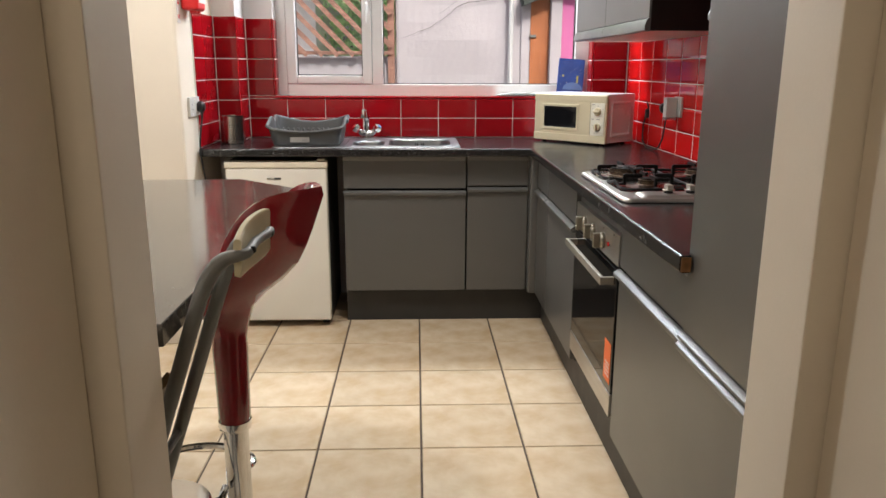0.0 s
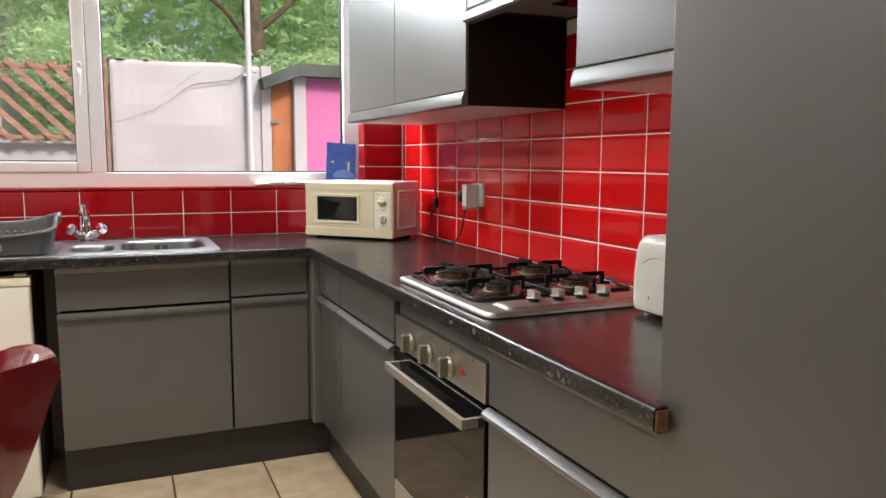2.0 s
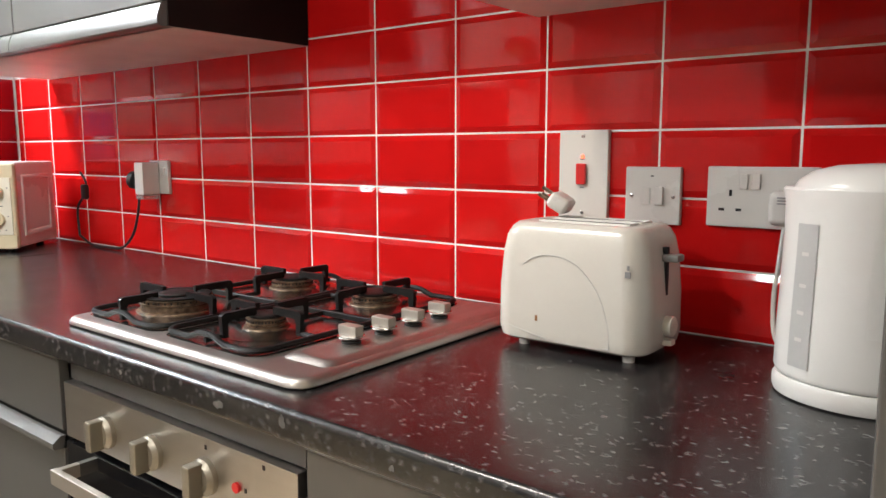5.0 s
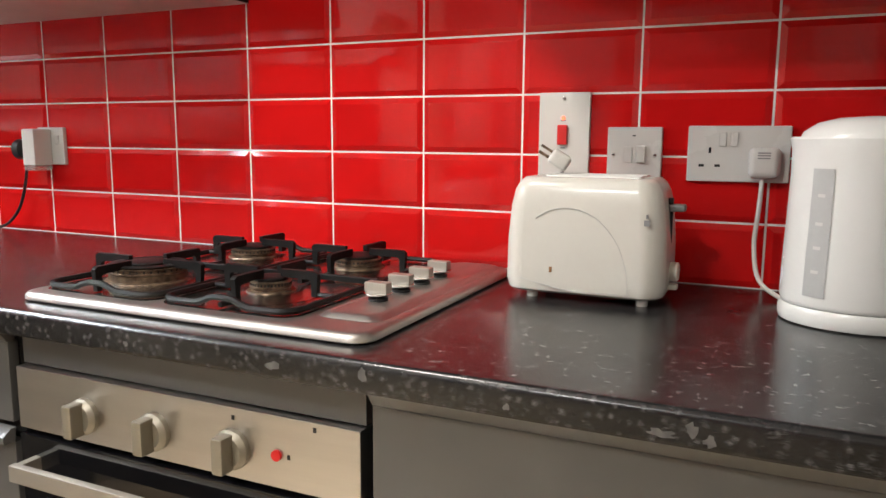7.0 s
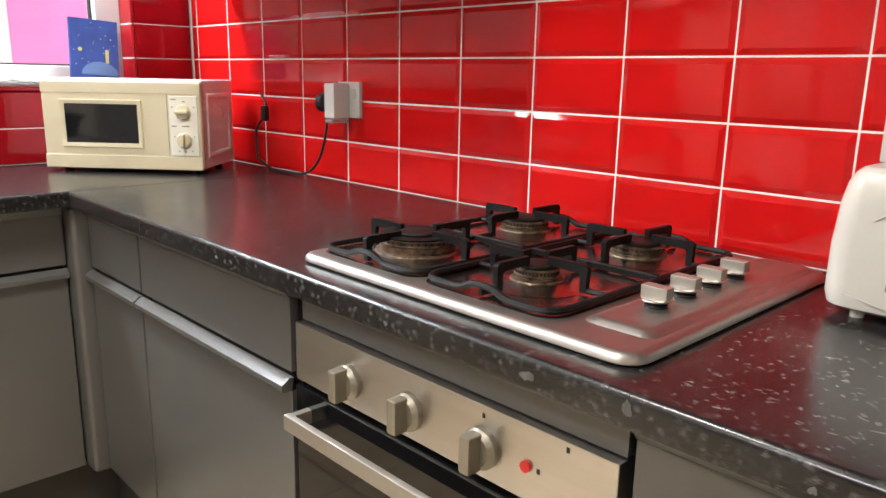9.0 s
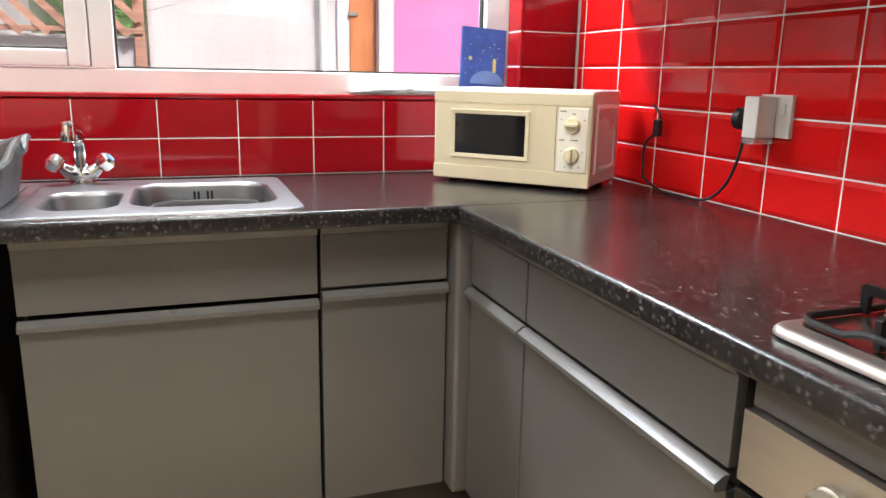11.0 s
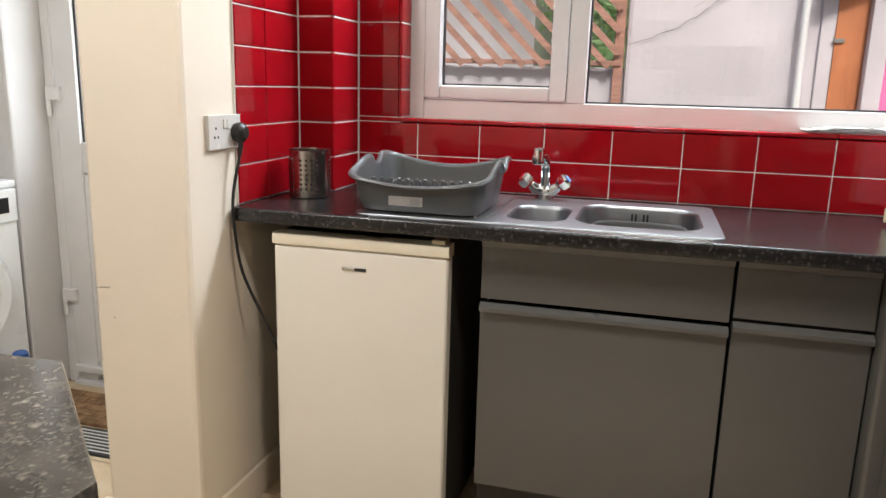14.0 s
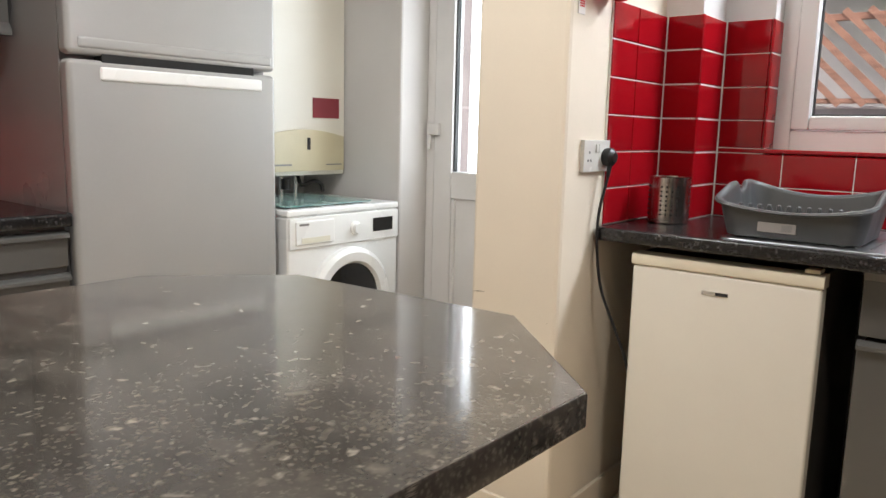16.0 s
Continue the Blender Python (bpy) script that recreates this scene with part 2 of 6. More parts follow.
M_GLASS = bpy.data.materials.new("clear_glass")
M_GLASS.use_nodes = True
g = M_GLASS.node_tree
gb = g.nodes["Principled BSDF"]
gb.inputs["Transmission Weight"].default_value, gb.inputs["Roughness"].default_value, gb.inputs["IOR"].default_value = 1.0, 0.0, 1.25
M_CLEARP = bpy.data.materials.new("clear_plastic")
M_CLEARP.use_nodes = True
gb = M_CLEARP.node_tree.nodes["Principled BSDF"]
gb.inputs["Transmission Weight"].default_value, gb.inputs["Roughness"].default_value = 0.8, 0.15
M_GLOW = bpy.data.materials.new("lit_diffuser")
M_GLOW.use_nodes = True
gb = M_GLOW.node_tree.nodes["Principled BSDF"]
gb.inputs["Base Color"].default_value = (0.9, 0.88, 0.82, 1)
gb.inputs["Emission Color"].default_value, gb.inputs["Emission Strength"].default_value = (1.0, 0.82, 0.6, 1), 3.0
M_LED = bpy.data.materials.new("red_neon")
M_LED.use_nodes = True
gb = M_LED.node_tree.nodes["Principled BSDF"]
gb.inputs["Base Color"].default_value = (0.8, 0.1, 0.05, 1)
gb.inputs["Emission Color"].default_value, gb.inputs["Emission Strength"].default_value = (1.0, 0.12, 0.05, 1), 1.5

# ---- shape helpers ----


def box(bm, x0, x1, y0, y1, z0, z1, r=0.0, seg=2):
    vs = [bm.verts.new((x, y, z)) for x in (x0, x1) for y in (y0, y1) for z in (z0, z1)]
    fs = [bm.faces.new([vs[i] for i in q]) for q in ((0, 1, 3, 2), (4, 6, 7, 5), (0, 4, 5, 1), (2, 3, 7, 6), (0, 2, 6, 4), (1, 5, 7, 3))]
    if r:
        es = {e for f in fs for e in f.edges}
        bmesh.ops.bevel(bm, geom=list(es), offset=r, segments=seg, profile=0.5, affect="EDGES")
    return bm


def ring_loft(bm, rings, cap0=True, cap1=True, closed=True):
    rows = [[bm.verts.new(p) for p in ring] for ring in rings]
    for a, b in zip(rows, rows[1:]):
        n = len(a)
        for i in range(n if closed else n - 1):
            j = (i + 1) % n
            bm.faces.new((a[i], a[j], b[j], b[i]))
    if cap0:
        bm.faces.new(rows[0][::-1])
    if cap1:
        bm.faces.new(rows[-1])
    return bm


def basis(d):
    d = Vector(d).normalized()
    side = d.cross(Vector((0, 0, 1)) if abs(d.z) < 0.9 else Vector((1, 0, 0))).normalized()
    return d, side, side.cross(d)


def tube(bm, pts, r, seg=10, cap=True):
    """A round bar along points; r may be one radius or one for each point."""
    pts = [Vector(p) for p in pts]
    rr = r if isinstance(r, (list, tuple)) else [r] * len(pts)
    rings, side = [], None
    for i, p in enumerate(pts):
        d = (pts[min(i + 1, len(pts) - 1)] - pts[max(i - 1, 0)]).normalized()
        if side is None:
            _, side, up = basis(d)
        else:
            side = (side - d * side.dot(d)).normalized()
            up = side.cross(d)
        rings.append([p + rr[i] * (math.cos(2 * math.pi * k / seg) * side + math.sin(2 * math.pi * k / seg) * up) for k in range(seg)])
    return ring_loft(bm, rings, cap, cap)


def bend(pts, step=6, tight=0.5):
    """A smooth line through points."""
    pts = [Vector(p) for p in pts]
    out = []
    for i in range(len(pts) - 1):
        p0, p1, p2, p3 = pts[max(i - 1, 0)], pts[i], pts[i + 1], pts[min(i + 2, len(pts) - 1)]
        for k in range(step):
            t = k / step
            out.append(p1 + (p2 - p0) * tight * t + (3 * (p2 - p1) - tight * (2 * (p2 - p0) + (p3 - p1))) * t * t + (2 * (p1 - p2) + tight * ((p2 - p0) + (p3 - p1))) * t**3)
    return out + [pts[-1]]


def lathe(bm, profile, centre=(0, 0, 0), seg=24, axis="z", cap0=True, cap1=True):
    c = Vector(centre)
    rings = []
    for r, h in profile:
        ring = []
        for k in range(seg):
            a = 2 * math.pi * k / seg
            u, v = r * math.cos(a), r * math.sin(a)
            ring.append(c + Vector({"z": (u, v, h), "x": (h, u, v), "y": (v, h, u)}[axis]))
        rings.append(ring)
    return ring_loft(bm, rings, cap0, cap1)


def rounded(hx, hy, r, z, n=5, cx=0.0, cy=0.0):
    pts = []
    for sx, sy, a0 in ((1, 1, 0), (-1, 1, 90), (-1, -1, 180), (1, -1, 270)):
        for k in range(n + 1):
            a = radians(a0 + 90 * k / n)
            pts.append((cx + sx * (hx - r) + r * math.cos(a), cy + sy * (hy - r) + r * math.sin(a), z))
    return pts


def extrude_profile(bm, profile, a, b, axis):
    """A profile (u, z) swept straight along x or y from a to b; u is the other ground axis."""
    rings = [[(t, u, z) if axis == "x" else (u, t, z) for u, z in profile] for t in (a, b)]
    return ring_loft(bm, rings)


def smooth(me, angle=40):
    """Smooth shading in which large faces keep their own direction and only the small rounded edges bend."""
    me.shade_smooth()
    me.set_sharp_from_angle(angle=radians(angle))
    limit = math.cos(radians(angle))
    faces = me.polygons
    normals, areas = [f.normal.copy() for f in faces], [f.area for f in faces]
    round_vert = [[] for _ in me.vertices]
    for f in faces:
        for v in f.vertices:
            round_vert[v].append(f.index)
    out = []
    for f in faces:
        n = normals[f.index]
        for v in f.vertices:
            total = Vector((0, 0, 0))
            for k in round_vert[v]:
                if normals[k].dot(n) > limit:
                    total += normals[k] * areas[k]
            out.append(total.normalized() if total.length > 0 else n)
    me.normals_split_custom_set(out)


def part(name, bm, material, parent=None, label="", flat=False):
    """Links a bmesh as one mesh object, under its thing where one is given."""
    bmesh.ops.recalc_face_normals(bm, faces=bm.faces)
    me = bpy.data.meshes.new(name)
    bm.to_mesh(me)
    bm.free()
    me.materials.append(material)
    if not flat:
        smooth(me)
    ob = new(name, me)
    if parent:
        ob.parent = parent
    return tagged(ob, label)


def thing(name, label, category, place=None, group=""):
    ob = new(name)
    ob.empty_display_size = 0.05
    if place:
        ob.matrix_world = pose(*place)
    return tagged(ob, label, category, group)


def B():
    return bmesh.new()


def structure(name, bm, material, label, category="wall", flat=True):
    return tagged(part(name, bm, material, None, label, flat), "", category, "", "structure")


tile_cache = {}


def tile_mesh(w, h, bevel, lift, material):
    key = (round(w, 3), round(h, 3), bevel, lift, material.name)
    if key not in tile_cache:
        hw, hh = w / 2, h / 2
        rings = [[(-hw + i, -hh + i, d), (hw - i, -hh + i, d), (hw - i, hh - i, d), (-hw + i, hh - i, d)] for i, d in ((0, 0), (0, lift * 0.45), (0.0004, lift * 0.55), (bevel, lift), (bevel + 0.001, lift))]
        bm = ring_loft(B(), rings, False, True)
        bmesh.ops.recalc_face_normals(bm, faces=bm.faces)
        me = bpy.data.meshes.new("tile")
        bm.to_mesh(me)
        bm.free()
        me.materials.append(material)
        tile_cache[key] = me
    return tile_cache[key]


def tiles(parent, at, us, vs, u_axis, normal, material=None, bevel=0.011, lift=0.008, gap=0.0020, skip=None, v_axis=(0, 0, 1)):
    """Tiles between the joint lines us and vs on a plane through at; each one is an object of its own."""
    u, v, n = Vector(u_axis), Vector(v_axis), Vector(normal)
    turn = Matrix((u, v, n)).transposed().to_4x4()
    material = material or M_RED
    for a, b in zip(us, us[1:]):
        for c, d in zip(vs, vs[1:]):
            if skip and skip((a + b) / 2, (c + d) / 2):
                continue
            if b - a < 0.012 or d - c < 0.006:
                continue
            ob = new("tile", tile_mesh(b - a - gap, d - c - gap, min(bevel, (d - c) * 0.25, (b - a) * 0.25), lift, material))
            ob.matrix_world = Matrix.Translation(Vector(at) + u * (a + b) / 2 + v * (c + d) / 2) @ turn
            ob.parent = parent

# ---- the rooms ----
WT, CEIL = 0.8935, 2.42
XR, YB, XL = 1.302, 4.352, -0.862
ROW = [WT + 0.1035 * k for k in range(16)]
COLR = [1.707, 1.908, 2.110, 2.311, 2.504] + [2.705 + 0.2013 * k for k in range(9)]
COLB = [-0.542 + 0.2045 * k for k in range(-2, 10)]

bm = B()
box(bm, -2.8, 1.45, 1.0, 4.62, -0.15, -0.005)
floor = structure("floor", bm, M_FGROUT, "beige ceramic tiled kitchen floor with brown grout", "floor")
bm = B()
box(bm, -0.75, 1.15, -1.3, 1.0, -0.15, -0.002)
structure("floor_hall", bm, mat("dark_hall_carpet", (0.10, 0.08, 0.07), 0.95, spread=0.2, fine=300, bump=0.4), "dark carpeted hall floor", "floor")
bm = B()
box(bm, -2.8, 1.45, 1.105, 4.62, CEIL, CEIL + 0.12)
box(bm, -0.75, 1.15, -1.3, 1.105, CEIL, CEIL + 0.12)
structure("ceiling", bm, M_CEIL, "plain white painted ceiling", "ceiling")

bm = B()
box(bm, XR + 0.010, 1.45, 1.24, 4.62, 0, CEIL)
wall_east = structure("wall_east", bm, M_WHITEWALL, "white wall with red glazed brick tiles above the worktop")
bm = B()
WX0, WX1, WZ0, WZ1 = -0.602, 1.112, 1.108, 2.36
box(bm, XL, WX0, YB + 0.010, 4.62, 0, CEIL)
box(bm, WX1, XR + 0.010, YB + 0.010, 4.62, 0, CEIL)
box(bm, WX0, WX1, YB + 0.010, 4.62, 0, WZ0)
box(bm, WX0, WX1, YB + 0.010, 4.62, WZ1, CEIL)
wall_north = structure("wall_north", bm, M_WHITEWALL, "white window wall with red glazed tiles round the window")
bm = B()
box(bm, -1.158, XL - 0.010, 3.58, 4.62, 0, CEIL, 0.012)
wall_nib = structure("wall_nib", bm, M_CREAM, "cream painted wall end between kitchen and utility corner")
M_SCUFF = mat("brown_scuff", (0.42, 0.33, 0.24), 0.8, spread=0.15, bump=0.1)
part("scuff", tube(B(), [(-1.150, 3.5795, 0.692), (-1.130, 3.5793, 0.695), (-1.110, 3.5795, 0.696)], [0.0006, 0.0013, 0.0006], 5), M_SCUFF, wall_nib, "brown scuff line in the paint")
for x, z, q in ((-1.103, 0.616, 0.0022), (-0.90, 0.640, 0.0012)):
    part("nail_mark", lathe(B(), [(q, 0.0), (q * 0.6, -0.0012)], (x, 3.5802, z), 8, "y"), M_SCUFF, wall_nib)
bm = B()
box(bm, XL - 0.010, -0.755, 4.167, YB + 0.010, 0, CEIL)
wall_boxing = structure("wall_boxing", bm, M_WHITEWALL, "boxed-in corner pipes clad with red tiles")
bm = B()
box(bm, -2.65, -2.03, 4.225, 4.62, 0, CEIL, 0.01)
structure("wall_utility_end", bm, M_WHITEWALL, "pale grey painted wall beside the washing machine")
bm = B()
box(bm, -2.03, -1.158, 4.40, 4.62, 2.1, CEIL)
structure("wall_above_door", bm, M_WHITEWALL, "white wall above the back door")
bm = B()
box(bm, -2.8, -2.65, 1.105, 4.62, 0, CEIL)
wall_west = structure("wall_west", bm, M_WHITEWALL, "white wall with red tiles above the dresser worktop")
bm = B()
JX0, JX1, JY = -0.217, 0.643, 1.24
box(bm, -2.8, JX0 - 0.06, 1.105, JY, 0, CEIL)
box(bm, JX1 + 0.06, 1.45, 1.105, JY, 0, CEIL)
box(bm, JX0 - 0.06, JX1 + 0.06, 1.105, JY, 2.06, CEIL)
structure("wall_south", bm, M_CREAM, "cream painted wall with the kitchen doorway")
bm = B()
box(bm, -0.75, JX0 - 0.06, 0.9, 1.105, 0, CEIL)
box(bm, JX1 + 0.06, 1.15, 0.9, 1.105, 0, CEIL)
box(bm, JX0 - 0.06, JX1 + 0.06, 0.9, 1.105, 2.1, CEIL)
structure("wall_hall_north", bm, M_CREAM, "cream painted hall wall round the doorway")
bm = B()
box(bm, -0.87, -0.75, -1.3, 1.105, 0, CEIL)
structure("wall_hall_west", bm, M_CREAM, "cream painted hall side wall")
bm = B()
box(bm, 1.15, 1.27, -1.3, 1.105, 0, CEIL)
structure("wall_hall_east", bm, M_CREAM, "cream painted hall side wall")
bm = B()
box(bm, -0.87, 1.27, -1.42, -1.3, 0, CEIL)
structure("wall_hall_south", bm, M_CREAM, "cream painted hall end wall")

# rebated door lining
door = thing("door_1", "cream painted wooden door lining, open to the hall", "door frame")
tagged(door, kind="structure")
for sx, x in ((-1, JX0), (1, JX1)):
    lo, hi = sorted((x, x + sx * 0.06))
    part("door_stop", box(B(), lo, hi, 1.105, JY + 0.004, 0, 2.06, 0.004), M_CREAM, door)
    lo, hi = sorted((x + sx * 0.043, x + sx * 0.062))
    part("door_lining", box(B(), lo, hi, 0.896, 1.104, 0, 2.1, 0.003), M_CREAM, door)
part("door_head", box(B(), JX0 + 0.001, JX1 - 0.001, 1.105, JY + 0.004, 2.0, 2.058, 0.004), M_CREAM, door)

# skirting
for name, dims in (("baseboard", (-1.17, -0.853, 3.566, 3.58, 0, 0.10)), ("baseboard", (XL - 0.010, XL + 0.004, 3.58, 4.16, 0, 0.10)), ("baseboard", (-2.65, JX0 - 0.09, JY, JY + 0.014, 0, 0.10))):
    tagged(part(name, box(B(), *dims, 0.004), M_CREAM, None, "cream painted skirting board"), "", "skirting board", "", "structure")

# ---- window ----
win = tagged(thing("window_1", "white plastic window with one opening casement and a large fixed pane", "window"), kind="structure")
FY0, FY1 = 4.445, 4.515
for dims in ((WX0, WX0 + 0.052, WZ0, WZ1), (WX1 - 0.078, WX1, WZ0, WZ1), (-0.085, -0.025, WZ0 + 0.066, WZ1 - 0.06)):
    part("window_frame", box(B(), dims[0], dims[1], FY0, FY1, dims[2], dims[3], 0.006), M_UPVC, win)
for z0, z1 in ((WZ0 + 0.001, WZ0 + 0.068), (WZ1 - 0.06, WZ1)):
    part("window_frame", box(B(), WX0 + 0.05, WX1 - 0.076, FY0 + 0.002, FY1, z0, z1, 0.006), M_UPVC, win)
sash = part("sash", box(B(), WX0 + 0.052, WX0 + 0.106, FY0 - 0.012, FY1 - 0.01, WZ0 + 0.07, WZ1 - 0.062, 0.008), M_UPVC, win)
for dims in ((-0.138, -0.086, WZ0 + 0.07, WZ1 - 0.062), (WX0 + 0.106, -0.138, WZ0 + 0.07, WZ0 + 0.114), (WX0 + 0.106, -0.138, WZ1 - 0.108, WZ1 - 0.062)):
    part("sash", box(B(), dims[0], dims[1], FY0 - 0.012, FY1 - 0.01, dims[2], dims[3], 0.008), M_UPVC, win)
for x0, x1, z0, z1 in ((WX0 + 0.10, -0.134, WZ0 + 0.11, WZ1 - 0.10), (-0.029, WX1 - 0.074, WZ0 + 0.064, WZ1 - 0.056)):
    pane = part("pane", box(B(), x0, x1, 4.478, 4.484, z0, z1), M_GLASS, win, "clear window glass")
    pane.visible_shadow = False
    bm = B()
    for a, b, c, d in ((x0, x0 + 0.009, z0, z1), (x1 - 0.009, x1, z0, z1), (x0, x1, z0, z0 + 0.009), (x0, x1, z1 - 0.009, z1)):
        box(bm, a, b, 4.470, 4.492, c, d)
    part("seal", bm, M_RUBBER, win, "black rubber glazing seal")
handle = part("handle", box(B(), -0.122, -0.102, FY0 - 0.026, FY0 - 0.010, 1.55, 1.64, 0.005), M_UPVC, win, "white window handle with a key lock")
part("grip", tube(B(), bend([(-0.112, FY0 - 0.026, 1.60), (-0.112, FY0 - 0.05, 1.598), (-0.113, FY0 - 0.054, 1.57), (-0.116, FY0 - 0.05, 1.50)]), 0.007), M_UPVC, handle)
part("key_lock", lathe(B(), [(0.007, 0), (0.007, -0.012)], (-0.112, FY0 - 0.026, 1.625), 10, "y"), M_CHROME, handle)

# ---- outside ----
bm = B()
box(bm, -60, 60, 4.62, 120, -0.5, -0.3)
structure("ground", bm, M_YARD, "grey concrete back yard", "ground")
bm = B()
box(bm, -0.02, 1.10, 7.0, 7.4, -0.3, 1.97, 0.03)
bmesh.ops.subdivide_edges(bm, edges=[e for e in bm.edges if e.calc_length() > 0.5], cuts=14, use_grid_fill=True)
for v in bm.verts:
    v.co.y += 0.02 * noise.noise(v.co * 3.0)
    if v.co.z > 1.8:
        v.co.z += 0.02 * noise.noise(v.co * 2.0)
yard = structure("wall_yard", bm, M_RENDER, "white painted cracked rendered yard wall")
crack = [(-0.02, 1.50), (0.10, 1.53), (0.28, 1.60), (0.40, 1.68), (0.52, 1.77), (0.60, 1.81), (0.74, 1.83), (0.86, 1.845), (0.90, 1.87), (0.97, 1.91), (1.06, 1.92)]
for line, wide in ((crack, 0.007), ([(0.34, 1.70), (0.45, 1.78), (0.55, 1.86), (0.64, 1.90)], 0.003)):
    bm = B()
    pts = []
    for (x0, z0), (x1, z1) in zip(line, line[1:]):
        for k in range(6):
            t = k / 6
            pts.append((x0 + (x1 - x0) * t + random.uniform(-0.006, 0.006), 6.978, z0 + (z1 - z0) * t + random.uniform(-0.008, 0.008)))
    tube(bm, pts, [wide * random.uniform(0.3, 1.0) * (0.3 + 0.7 * i / len(pts)) for i in range(len(pts))], 5)
    part("crack", bm, M_CRACK, yard, "dark crack across the render")
bm = B()
box(bm, -9.0, -0.02, 7.05, 7.3, -0.3, 1.36, 0.02)
structure("wall_yard_low", bm, M_RENDER, "low pale rendered wall under the trellis")
bm = B()
for k in range(40):
    x = -0.06 + k * 0.03
    lathe(bm, [(0.001, 0), (random.uniform(0.02, 0.045), 0.012), (0.001, random.uniform(0.02, 0.04))], (x, 7.05 + random.uniform(-0.03, 0.2), 1.955), 7)
tagged(part("moss", bm, M_FELT, None, "dark moss and debris along the wall top"), "", "moss", "", "stuff")
pipe = thing("drain_pipe", "pale grey plastic pipe standing against the yard wall", "pipe")
part("pipe", tube(B(), [(0.99, 6.93, -0.3), (0.985, 6.93, 1.2), (0.975, 6.93, 3.4)], 0.022, 12), M_PIPE, pipe)
part("bracket", box(B(), 0.94, 1.02, 6.925, 7.0, 1.88, 1.90), M_PIPE, pipe)

shed = thing("garden_shed", "pink painted brick shed with a brown door and felt roof", "shed")
part("wall", box(B(), 1.42, 3.4, 6.93, 8.2, -0.3, 1.93, 0.02), M_PINK, shed, "rough pink painted wall")
part("corner", box(B(), 1.325, 1.425, 6.90, 7.02, -0.3, 1.93, 0.012), M_RENDER, shed, "white painted corner")
sdoor = part("door", box(B(), 1.16, 1.325, 6.97, 7.02, -0.3, 1.86, 0.004), M_ODOOR, shed, "orange-brown boarded door")
part("hinge", box(B(), 1.15, 1.21, 6.955, 6.97, 1.52, 1.545, 0.003), M_ALU, sdoor)
part("jamb", box(B(), 1.08, 1.165, 6.98, 7.4, -0.3, 1.97, 0.01), M_RENDER, shed, "grey-white door jamb")
roof = part("roof", ring_loft(B(), [[(1.06, y, 1.86), (1.34, y, 1.985), (3.5, y, 1.985), (3.5, y, 1.89), (1.36, y, 1.89), (1.08, y, 1.78)] for y in (6.82, 8.3)]), M_FELT, shed, "grey felt roof edge")

trellis = thing("trellis", "red-brown diagonal wooden trellis on the low wall", "trellis")
part("rail", box(B(), -2.6, -0.04, 6.96, 7.0, 1.86, 1.90, 0.004), M_TRELLIS, trellis)
part("rail", box(B(), -2.6, -0.04, 6.96, 7.0, 1.37, 1.40, 0.004), M_TRELLIS, trellis)
part("post", box(B(), -0.09, -0.03, 6.98, 7.05, 1.0, 1.97, 0.006), M_TRELLIS, trellis)
for k in range(22):
    x = -2.7 + k * 0.135
    a, b = max(x, -2.6), min(x + 0.56, -0.06)
    if b - a < 0.05:
        continue
    za, zb = 1.92 - (a - x), 1.92 - (b - x)
    ring = lambda px, pz: [(px - 0.014, 6.945, pz - 0.014), (px + 0.014, 6.945, pz + 0.014), (px + 0.014, 6.96, pz + 0.014), (px - 0.014, 6.96, pz - 0.014)]
    part("slat", ring_loft(B(), [ring(a, za), ring(b, zb)]), M_TRELLIS, trellis, flat=True)

bm = B()
box(bm, -12.0, -1.15, 10.5, 14.0, -0.3, 6.5, 0.02)
neighbour = tagged(part("neighbour_house", bm, M_RENDER, None, "white rendered neighbouring house beyond the garden"), "", "house")
for x in (-5.6, -3.4):
    part("window", box(B(), x, x + 0.9, 10.45, 10.55, 2.9, 4.1, 0.01), M_UPVC, neighbour, "white window")


def leaves(name, centres, count, size, label, rng, category="tree", parent=None):
    """A crown of many small two-sided leaves in clumps round the given centres."""
    verts, faces = [], []
    for cx, cy, cz, rad, share in centres:
        for _ in range(int(count * share)):
            d = Vector((rng.gauss(0, 1), rng.gauss(0, 1), rng.gauss(0, 1))).normalized() * rad * rng.random() ** 0.45
            p = Vector((cx, cy, cz)) + Vector((d.x, d.y, d.z * 0.8))
            q = Euler((rng.uniform(0, 6.3), rng.uniform(0, 6.3), rng.uniform(0, 6.3))).to_matrix()
            s = size * rng.uniform(0.6, 1.5)
            b = len(verts)
            verts += [tuple(p + q @ Vector(c) * s) for c in ((0, -1, 0), (0.45, 0, 0.1), (0, 1, 0), (-0.45, 0, 0.1))]
            faces += [(b, b + 1, b + 2, b + 3)]
    me = bpy.data.meshes.new(name)
    me.from_pydata(verts, [], faces)
    me.materials.append(M_LEAF)
    ob = new(name, me)
    if parent:
        ob.parent = parent
    return tagged(ob, label)


